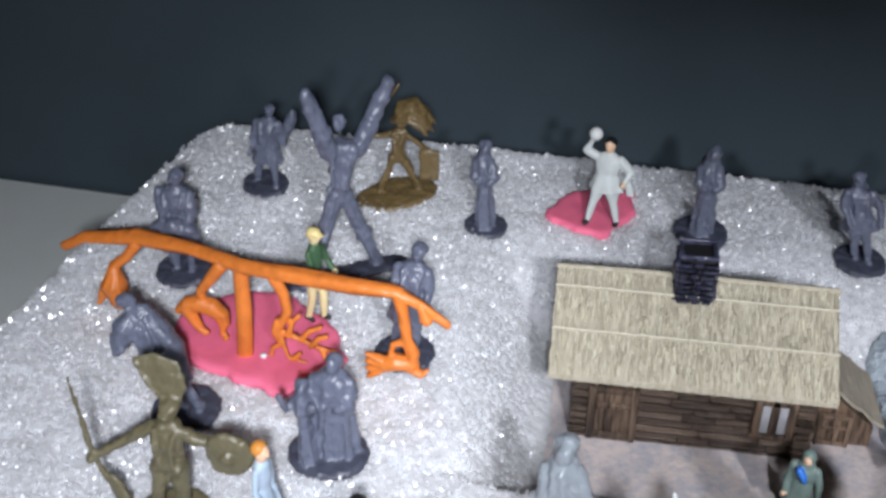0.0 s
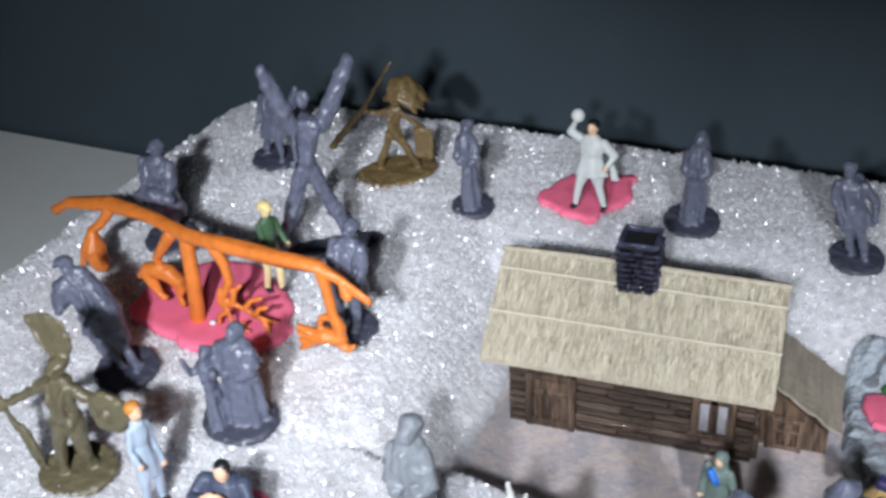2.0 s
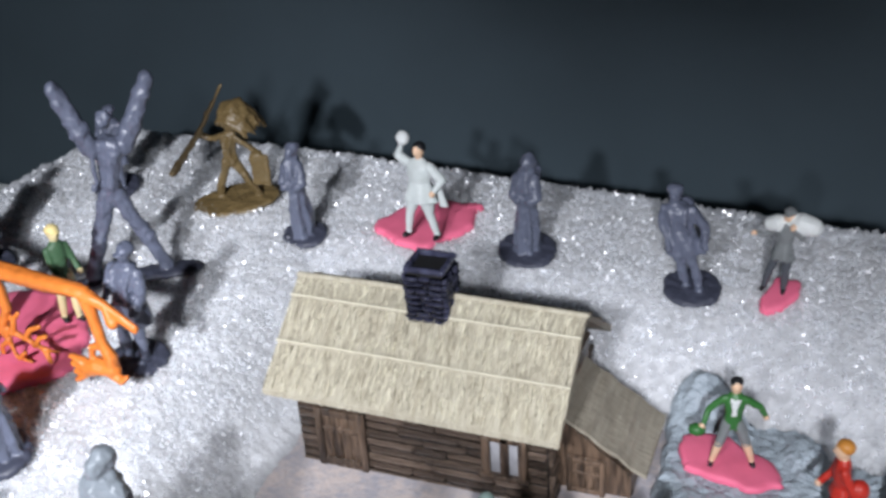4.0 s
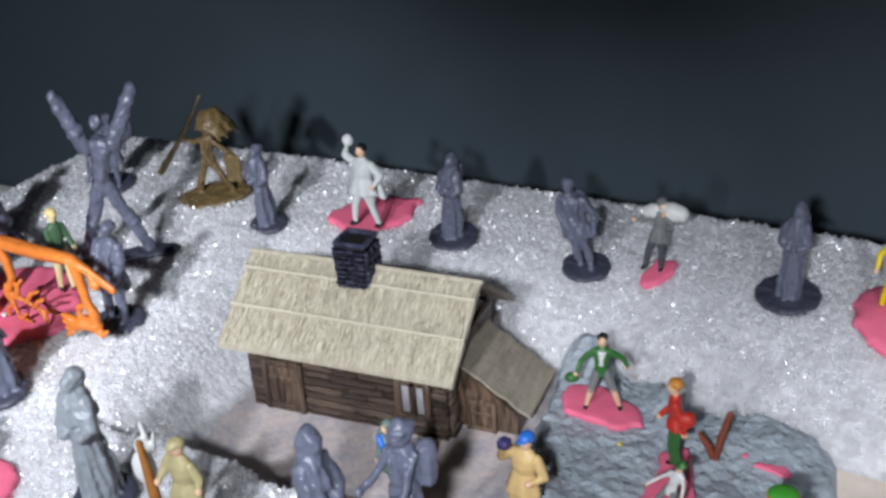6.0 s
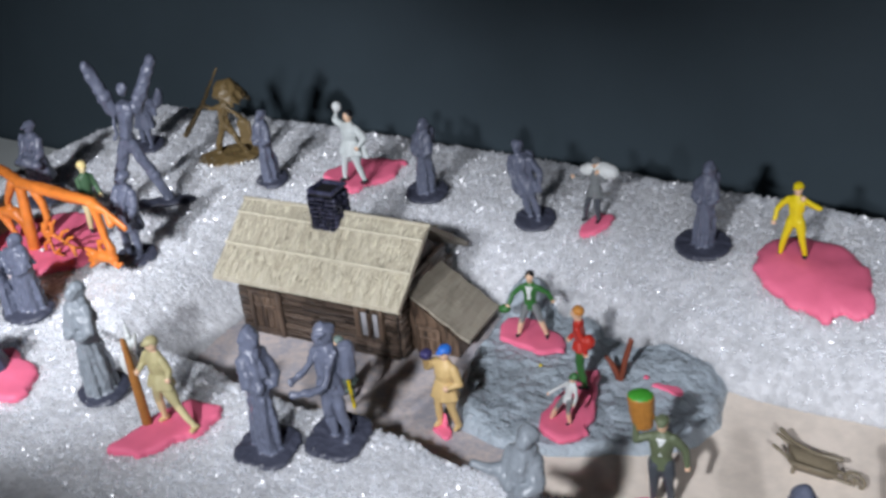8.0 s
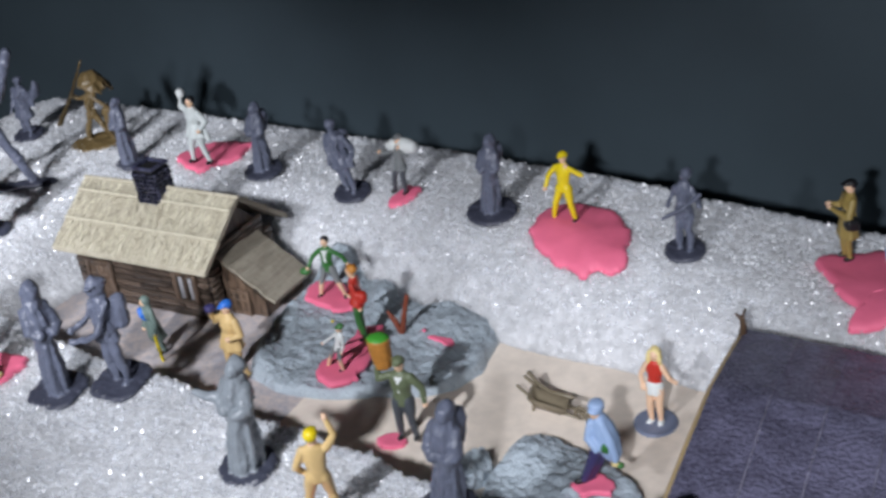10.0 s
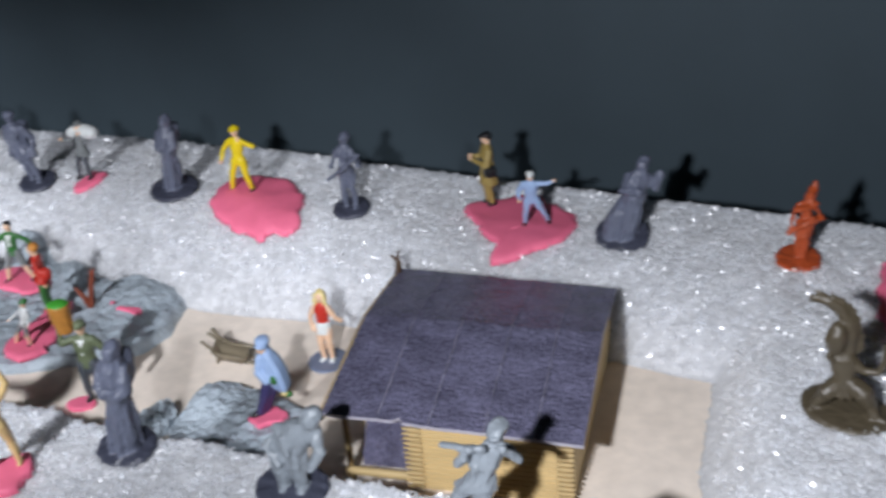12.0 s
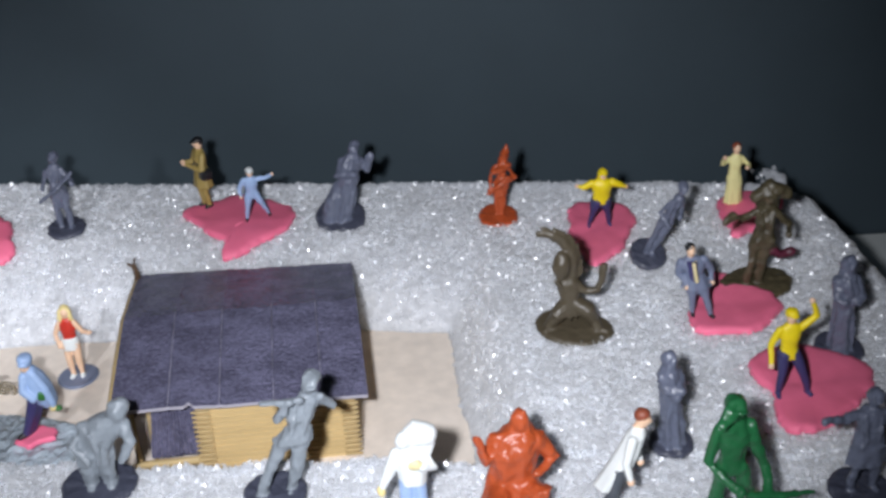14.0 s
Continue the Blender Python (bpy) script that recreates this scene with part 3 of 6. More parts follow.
for r in range(9):
    z = 3.16 + 0.148 * r
    for side in range(4):
        w = hi[0] - lo[0] if side % 2 == 0 else hi[1] - lo[1]
        cuts = [0] + sorted(0.26 * (i + 1) + rnd.uniform(-0.07, 0.07) + (0.1 if r % 2 else 0) for i in range(2)) + [w + 0.06]
        for a, b in zip(cuts, cuts[1:]):
            ob = new("stone", rnd.choice(stone_mesh))
            ob.parent = stack
            k, out = (a + b) / 2 - 0.03, 0.02 + rnd.uniform(-0.015, 0.02)
            spot = ((lo[0] + k, lo[1] - out), (hi[0] + out, lo[1] + k), (hi[0] - k, hi[1] + out), (lo[0] - out, hi[1] - k))[side]
            ob.location = at((spot[0], spot[1], z))
            ob.scale = ((b - a) * 0.92, 1, 0.13 + rnd.uniform(-0.01, 0.012))
            ob.rotation_euler = (radians(rnd.uniform(-10, 10)), radians(rnd.uniform(-4, 4)), radians(90 * side + rnd.uniform(-7, 7)))


def door(x0, x1, z0, z1, y, name, parent, label, brace=True):
    d = Sculpt()
    d.box((x0, y - 0.05, z0), (x1, y + 0.05, z1), TIMBER_V, 0.02)
    door_ob = part(name, d, parent, label)
    w = (x1 - x0) * 0.14
    for a, b in (((x0, z0), (x0 + w, z1)), ((x1 - w, z0), (x1, z1)), ((x0 + w, z1 - w * 1.1), (x1 - w, z1)), ((x0 + w, z0 + w * 1.4), (x1 - w, z0 + w * 2.5)), ((x0 + w, z1 - w * 3.6), (x1 - w, z1 - w * 2.7))):
        f = Sculpt()
        f.box((a[0], y - 0.12, a[1]), (b[0], y - 0.04, b[1]), TIMBER_V, 0.02)
        part("rail", f, door_ob)
    n = 4
    for i in range(n):
        f = Sculpt()
        xa = x0 + w + (x1 - x0 - 2 * w) * i / n
        f.box((xa + 0.012, y - 0.085, z0 + 0.02), (xa + (x1 - x0 - 2 * w) / n - 0.012, y - 0.03, z1 - 0.1), TIMBER_V, 0.012)
        part("board", f, door_ob)
    return door_ob


door(1.05, 2.28, -0.28, 1.52, 0.36, "door", cabin, "ledged dark timber door")

win = Sculpt()
win.box((5.12, 0.33, 0.55), (6.0, 0.40, 1.6), PANE, 0.02)
window = part("window", win, cabin, "small two-light window with milky panes")
for lo, hi in (((5.05, 0.22, 0.5), (5.24, 0.42, 1.62)), ((5.88, 0.22, 0.5), (6.07, 0.42, 1.62)), ((5.46, 0.26, 0.6), (5.66, 0.42, 1.6)), ((5.0, 0.2, 0.46), (6.12, 0.42, 0.6)), ((5.2, 0.26, 1.46), (5.92, 0.42, 1.6))):
    s = Sculpt()
    s.box(lo, hi, TIMBER_V, 0.02)
    part("window_frame", s, window)

# shed built on to the gable
shed = Sculpt()
sec = [(0.0, -0.3), (1.63, -0.3), (1.63, 0.5), (0.0, 1.8)]
shed.add([(6.52 + a, y, z) for y in (1.1, 3.25) for a, z in sec], [(0, 1, 2, 3), (7, 6, 5, 4), (1, 5, 6, 2), (3, 2, 6, 7)], TIMBER_V)
shed_ob = part("lean_to", shed, cabin, "low timber lean-to with a board roof", smooth=False)


def shed_roof():
    s = Sculpt()
    a, b = np.array((6.55, 1.0, 1.98)), np.array((6.55, 3.3, 1.9))
    c, d = np.array((8.45, 1.25, 0.42)), np.array((8.45, 3.5, 0.4))

    def fn(u, v):
        p = (a * (1 - u) + c * u) * (1 - v) + (b * (1 - u) + d * u) * v
        lift = 0.05 * (1 - abs(math.sin(u * 9.42))) + 0.02 * noise.noise(Vector((v * 40, u * 8, 0)))
        return (p[0], p[1], p[2] + lift)

    s.grid(fn, 36, 60, SHEDROOF)
    s.grid(lambda u, v: tuple(np.array(fn(u, v)) - (0, 0, 0.1)), 12, 12, SHEDROOF)
    for v in (0, 1):
        s.grid(lambda u, w: tuple(np.array(fn(u, v)) - (0, 0, 0.1 * w)), 36, 1, SHEDROOF)
    s.grid(lambda u, w: tuple(np.array(fn(1, u)) - (0, 0, 0.1 * w)), 36, 1, SHEDROOF)
    return s


part("shed_roof", shed_roof(), shed_ob, "weathered board roof")
door(6.75, 7.6, -0.25, 0.85, 1.06, "shed_door", cabin, "small ledged timber door")

# the cabin's boards, one by one
rnd = random.Random(3)
board_mesh = []
for k in range(5):
    s = Sculpt()
    s.box((-0.5, -0.07, -0.5), (0.5, 0.05, 0.5), TIMBER, 0.02)
    s.rough(0.02, 4.0 + k)
    board_mesh.append(s.mesh("board"))


def cladding(parent, x0, x1, z0, z1, rows, y, gaps, along="x"):
    zs = np.linspace(z0, z1, rows + 1)
    for r in range(rows):
        x = x0
        while x < x1 - 0.05:
            w = min(rnd.uniform(0.7, 1.6), x1 - x)
            if x1 - x - w < 0.3:
                w = x1 - x
            cut = [g for g in gaps if g[0] < x + w and g[1] > x and g[2] < zs[r + 1] - 0.03 and g[3] > zs[r] + 0.03]
            if cut:
                if x >= cut[0][0] - 0.02:
                    x = cut[0][1]
                    continue
                w = cut[0][0] - x
                if w < 0.08:
                    x = cut[0][1]
                    continue
            ob = new("board", rnd.choice(board_mesh))
            ob.parent = parent
            j = rnd.uniform(-0.03, 0.03)
            if along == "x":
                ob.location, ob.scale = at((x + w / 2, y + j, (zs[r] + zs[r + 1]) / 2)), (w - 0.025, 1, (zs[r + 1] - zs[r]) * rnd.uniform(0.82, 0.94))
            else:
                ob.location, ob.scale = at((y + j, x + w / 2, (zs[r] + zs[r + 1]) / 2)), (w - 0.025, 1, (zs[r + 1] - zs[r]) * rnd.uniform(0.82, 0.94))
                ob.rotation_euler = (0, 0, radians(90))
            ob.rotation_euler[1] = radians(rnd.uniform(-1.2, 1.2)) if along == "x" else 0
            x += w


cladding(cabin, 0.6, 6.5, -0.28, 1.75, 9, 0.40, [(1.05, 2.28, -1, 1.52), (5.05, 6.07, 0.46, 1.62)])
cladding(cabin, 0.45, 4.05, -0.28, 1.75, 9, 6.53, [(0.95, 3.3, -1, 1.3)], "y")
cladding(cabin, 0.9, 3.6, 1.75, 2.4, 3, 6.53, [], "y")


# ---- open-fronted hut with a dark sheet roof ----
hut = thing("roadside_hut", None, (0, 0, 0), "tan card hut with a purple-grey sheet roof and open porch", "model house")
s = Sculpt()
s.box((26.35, -5.4, -0.2), (30.46, 1.5, 1.8), PINEW, 0.03)
s.add([(26.35, -5.4, 1.78), (26.35, 1.5, 1.78), (26.35, -1.65, 2.36), (30.46, -5.4, 1.78), (30.46, 1.5, 1.78), (30.46, -1.65, 2.36)], [(0, 2, 1), (3, 4, 5), (0, 3, 5, 2), (2, 5, 4, 1)], PINEW)
part("wall", s, hut, smooth=False)
s = Sculpt()
s.box((24.55, -1.2, -0.2), (26.35, 1.5, 1.8), PINEW, 0.03)
part("rear_wall", s, hut)
for x in (26.5, 30.32):
    for k in range(13):
        s = Sculpt()
        s.tube([(x - 0.17, -5.5, 0.02 + k * 0.15), (x + 0.17, -5.5, 0.02 + k * 0.15)], 0.075, RIB, 8, 0.45)
        part("log_end", s, hut)
for k in range(13):
    s = Sculpt()
    z = 0.02 + k * 0.15
    s.tube([(26.75, -5.39, z), (30.1, -5.39, z)], 0.07, PINEW, 8, 0.22)
    part("log", s, hut)
for x, y in ((24.7, -5.3), (25.0, -4.6), (24.75, -1.3)):
    s = Sculpt()
    s.tube([(x, y, -0.2), (x + 0.02, y, 1.0), (x, y, 2.05)], 0.085, RIB)
    part("post", s, hut)
s = Sculpt()
s.box((24.6, -5.48, 0.12), (26.4, -5.32, 0.34), PINEW, 0.03)
part("threshold", s, hut)
s = Sculpt()
s.grid(lambda u, v: (25.0 + 0.2 * v + (1.28 - 0.2 * v) * u, -5.22 + 0.3 * v + 0.03 * math.sin(u * 70 + 2 * v), 0.3 + 1.75 * v), 160, 10, FELT)
part("porch_sheet", s.rough(0.02, 6), hut, "ribbed dark sheet closing the porch")


def sheet_roof():
    s = Sculpt()

    def top(u, v, off=0.0):
        x = 24.35 - 0.33 * v + (6.47 + 0.15 * v) * u
        if v < 0.55:
            k = v / 0.55
            y, z = -5.85 + 4.2 * k, 2.34 - 0.24 * u + (0.22 + 0.2 * u) * k
        else:
            k = (v - 0.55) / 0.45
            y, z = -1.65 + (3.75 - 0.35 * u) * k, 2.56 - 0.04 * u - 0.66 * k
        z += 0.03 * sum(math.exp(-(((u - c) / 0.005) ** 2)) for c in (0.22, 0.42, 0.63, 0.82))
        if v < 0.03:
            y += 0.16 * math.exp(-(((u - 0.3) / 0.012) ** 2))
        z += 0.03 * noise.noise(Vector((x * 0.9, y * 0.9, 0))) + 0.008 * noise.noise(Vector((x * 9, y * 5, 0)))
        return (x, y, z + off)

    s.grid(top, 240, 180, FELT)
    s.grid(lambda u, v: top(u, v, -0.09), 30, 20, FELT)
    for v in (0, 1):
        s.grid(lambda u, w: top(u, v, -0.09 * w), 240, 1, FELT_EDGE)
    for u0 in (0, 1):
        s.grid(lambda u, w: top(u0, u, -0.09 * w), 70, 1, FELT_EDGE)
    return s


part("roof", sheet_roof(), hut, "embossed purple-grey sheet with pale cut edges")
for k in (0.22, 0.42, 0.63, 0.82):
    s = Sculpt()
    s.tube([(24.35 - 0.33 * v + (6.47 + 0.15 * v) * k, -5.85 + 4.2 * v / 0.55, 2.375 - 0.24 * k + (0.22 + 0.2 * k) * v / 0.55) for v in (0.0, 0.18, 0.36, 0.55)], 0.013, SEAM, 6)
    part("seam", s.rough(0.02, 5), hut, "pale raised seam")
for y0, z0, y1, z1 in ((-5.85, 2.2, -1.65, 2.44), (-1.65, 2.44, 2.1, 1.8)):
    s = Sculpt()
    xa, xb = 24.35 - 0.0423 * (y0 + 5.85) - 0.02, 24.35 - 0.0423 * (y1 + 5.85) - 0.02
    s.tube([(xa, y0, z0), ((xa + xb) / 2 - 0.03, (y0 + y1) / 2, (z0 + z1) / 2 - 0.03), (xb, y1, z1)], 0.1, RIB, 8)
    part("verge_pole", s, hut)
s = Sculpt()
s.tube([(24.05, 1.6, 1.85), (24.0, 2.0, 2.0), (23.9, 2.15, 2.22), (23.96, 2.2, 2.4)], [0.12, 0.1, 0.08, 0.05], RUSTY, 8)
s.tube([(23.92, 2.1, 2.15), (23.75, 2.1, 2.32)], 0.05, RUSTY, 8)
part("finial", s.rough(0.04, 6), hut, "twisted rusty finial")
for pts in ([(24.15, -0.5, 0.75), (24.12, -0.9, 0.5), (24.05, -1.4, 0.3), (24.1, -1.7, -0.2)], [(24.25, -2.0, 0.35), (24.1, -2.3, 0.2), (24.15, -2.7, 0.0), (23.95, -2.8, -0.15), (23.85, -2.65, -0.2)]):
    s = Sculpt()
    s.tube(pts, [0.09, 0.07, 0.1, 0.06, 0.05][: len(pts)], RUSTY, 8)
    thing("wire_scrap", s.rough(0.04, 7), (0, 0, 0), "bent rusty scrap leaning by the hut", "scrap", "scraps by the hut")


# ---- modelled rocks ----
def rock(name, outline, floor, height, bumps, label, seed, amp=1.0):
    c = np.mean(outline, 0)
    rel = np.array(outline) - c
    ang = np.arctan2(rel[:, 1], rel[:, 0])
    order = np.argsort(ang)
    ang, rad = ang[order], np.hypot(*rel.T)[order]
    ang, rad = np.r_[ang - 2 * math.pi, ang, ang + 2 * math.pi], np.tile(rad, 3)
    s, n, rows = Sculpt(), 150, 46
    out = []
    for k in range(rows + 1):
        q = 1 - (k / rows) ** 1.5 * 0.995
        ringp = []
        for i in range(n):
            a = -math.pi + 2 * math.pi * i / n
            r = np.interp(a, ang, rad) * (1 + 0.03 * noise.noise(Vector((math.cos(a) * 4, math.sin(a) * 4, seed)))) * q
            x, y = c[0] + r * math.cos(a), c[1] + r * math.sin(a)
            z = height * bank((1 - q) / 0.05) + 0.1
            for bx, by, bh, br in bumps:
                z += bh * math.exp(-(((x - bx) ** 2 + (y - by) ** 2) / br ** 2)) * step((1 - q) / 0.1)
            w = step((1 - q) / 0.08)
            p = Vector((x, y, seed))
            z += amp * w * (0.16 * noise.noise(p * 1.1) - 0.07 * max(0.0, 0.25 - abs(noise.noise(p * 0.9))) / 0.25 + 0.2 * abs(noise.noise(p * 2.6)) + 0.13 * abs(noise.noise(p * 5.5)) + 0.04 * noise.noise(p * 13))
            ringp.append((x, y, floor(x) - 0.12 + z))
        out.append(np.array(ringp))
    s.rings(out, ROCK)
    s.rough(0.05, 2.0).rough(0.03, 6)
    return thing(name, s, (0, 0, 0), label, "rock", kind="")


big = [(8.5, 3.3), (8.2, 4.8), (9.0, 5.2), (9.9, 4.6), (10.9, 4.0), (12.1, 3.2), (13.25, 3.15), (14.35, 3.5), (15.1, 3.6), (15.7, 3.45), (16.05, 2.4), (16.25, 1.2), (15.95, -0.1), (13.9, -1.4), (11.1, -2.4), (9.7, -2.1), (8.8, 0.2), (8.6, 2.4)]
rock("rock_slab", big, lambda x: sand_h(x), 0.30, [(9.1, 4.4, 0.95, 0.75), (11.6, 3.3, 0.4, 0.6), (14.4, 2.8, 0.3, 1.2), (9.6, -1.6, 0.35, 0.7), (12.6, 0.8, -0.1, 1.4)], "broad grey modelled rock slab with cracks", 2, 0.65)
rock("rock_mound", [(18.7, -2.9), (18.9, -2.0), (19.5, -1.5), (20.2, -1.8), (21.2, -2.2), (22.3, -2.7), (23.1, -3.6), (22.4, -5.0), (20.6, -5.2), (18.9, -4.6)], sand_h, 0.3, [(19.4, -2.5, 0.45, 0.8), (21.3, -3.2, 0.15, 1.0)], "small grey modelled rock mound", 5, 0.5)
rock("pebble", [(17.6, -3.1), (18.0, -2.6), (18.5, -3.0), (18.6, -3.8), (18.0, -4.2), (17.5, -3.8)], sand_h, 0.3, [], "small grey stone on the sand", 8)


def ground_h(x, y):
    """The top of what lies at x, y, rock slab included."""
    if 8.5 < x < 16 and -2.2 < y < 4:
        return sand_h(x) + 0.36
    if 18.8 < x < 22.8 and -5.0 < y < -2.0:
        return sand_h(x) + 0.45
    return max(on_snow(x, y), sand_h(x))


def clay(outline, label, thick=0.2, level=None):
    """A hand-pressed patch of modelling clay with a rounded rim."""
    pts = np.array(outline, float)
    nxt = np.roll(pts, -1, 0)
    pts = np.stack([0.86 * pts + 0.14 * nxt, 0.14 * pts + 0.86 * nxt], 1).reshape(-1, 2)
    nxt = np.roll(pts, -1, 0)
    pts = np.concatenate([pts[:, None] * (1 - k / 6) + nxt[:, None] * (k / 6) for k in range(6)], 1).reshape(-1, 2)
    pts = np.array([(x + 0.17 * noise.noise(Vector((x * 1.7, y * 1.7, 0))) + 0.06 * noise.noise(Vector((x * 4.5, y * 4.5, 2))), y + 0.17 * noise.noise(Vector((x * 1.7, y * 1.7, 8))) + 0.06 * noise.noise(Vector((x * 4.5, y * 4.5, 5)))) for x, y in pts])
    c = pts.mean(0)
    s, out = Sculpt(), []
    for q, h in ((0.97, -0.12), (1.0, 0.02), (0.985, 0.6), (0.95, 0.9), (0.85, 1.0), (0.65, 1.0), (0.4, 1.0), (0.15, 1.0)):
        ringp = []
        for x, y in c + (pts - c) * q:
            base = level if level is not None else ground_h(x, y)
            ringp.append((x, y, base + thick * h + (0.06 * noise.noise(Vector((x * 1.3, y * 1.3, 4))) if h > 0.5 else 0)))
        out.append(np.array(ringp))
    s.rings(out, PINK)
    return thing("clay_patch", s, (0, 0, 0), label, "clay", "pink clay patches")


clay([(-0.69, 7.68), (-0.04, 9.0), (0.62, 9.4), (2.05, 9.6), (2.04, 8.35), (1.19, 6.76), (0.17, 7.07)], "pink clay patch under the white-suited figurine")
clay([(-9.51, -0.76), (-9.6, 1.4), (-8.76, 2.18), (-7.0, 2.43), (-5.54, 1.2), (-4.85, -0.45), (-5.31, -1.04), (-6.33, -1.87), (-7.5, -1.31)], "large pink clay patch under the orange game pole", 0.18)
clay([(15.9, 5.8), (15.85, 6.9), (16.7, 7.9), (18.05, 7.8), (19.1, 6.7), (19.6, 4.95), (19.2, 4.4), (18.63, 4.65), (18.34, 4.2), (17.22, 4.72), (16.3, 5.18)], "pink clay patch under the yellow figurine")
clay([(24.85, 6.48), (25.76, 7.2), (27.2, 7.7), (28.9, 6.2), (28.75, 4.91), (27.76, 4.05), (26.9, 3.55), (26.4, 3.5), (26.65, 4.1), (25.79, 5.08)], "jagged pink clay patch under two figurines")
clay([(37.93, 4.09), (38.48, 4.7), (39.83, 4.5), (40.22, 3.21), (39.15, 1.19), (37.94, 0.22), (37.75, 1.84)], "heart-shaped pink clay patch on the snow")
clay([(43.25, 4.1), (44.1, 4.5), (45.2, 4.2), (45.3, 3.2), (43.8, 1.89), (42.92, 1.25), (42.85, 2.91)], "pink clay patch near the far corner")
clay([(40.01, -3.12), (40.93, -1.33), (41.52, -0.66), (42.8, -2.34), (42.74, -3.3), (41.64, -4.17), (40.03, -3.98)], "pink clay patch beside the suited figurine")
clay([(40.77, -5.85), (41.5, -5.02), (42.73, -5.09), (43.85, -6.12), (43.77, -7.15), (42.75, -7.97), (41.93, -8.54), (41.01, -8.73), (40.73, -8.34), (41.08, -7.2)], "wide pink clay patch under the waving figurine")
clay([(8.97, 2.0), (8.9, 3.2), (10.0, 3.3), (11.38, 2.14), (10.65, 1.59), (9.81, 1.75)], "pink clay patch on the rock slab", 0.16)
clay([(11.8, -1.5), (11.94, -0.4), (11.97, 1.12), (12.58, 1.48), (13.07, -0.36), (13.27, -1.6), (12.5, -2.1)], "long pink clay patch running off the rock", 0.16)
clay([(2.63, -8.33), (3.0, -7.05), (3.26, -5.75), (4.78, -5.81), (4.42, -6.88), (3.82, -8.11)], "pink clay patch under the hunter")
clay([(17.04, -9.69), (16.53, -8.51), (17.28, -8.0), (17.72, -8.35), (17.75, -9.31)], "pink clay patch under the yellow-capped figurine")
clay([(10.02, 6.49), (10.28, 7.5), (10.89, 7.5), (10.89, 6.99), (10.44, 6.29)], "small pink clay patch under the sack carrier", 0.16)
clay([(-4.9, -7.3), (-4.4, -5.9), (-3.0, -5.6), (-1.6, -6.2), (-1.2, -7.2), (-3.0, -8.2)], "pink clay patch under the seated figurine")
clay([(14.9, -3.1), (15.3, -2.6), (15.8, -2.8), (15.7, -3.3), (15.2, -3.4)], "dab of pink clay under the basket carrier", 0.12)
clay([(9.0, -2.5), (9.3, -2.1), (9.7, -2.3), (9.6, -2.7)], "dab of pink clay under the tan figurine", 0.12)
clay([(21.0, -3.5), (21.6, -3.0), (22.25, -3.2), (22.15, -3.75), (21.4, -3.95)], "pink clay on the rock mound", 0.14)
clay([(14.1, 1.55), (14.6, 1.75), (15.2, 1.5), (15.0, 1.3), (14.5, 1.4)], "sliver of pink clay in a rock crack", 0.1)


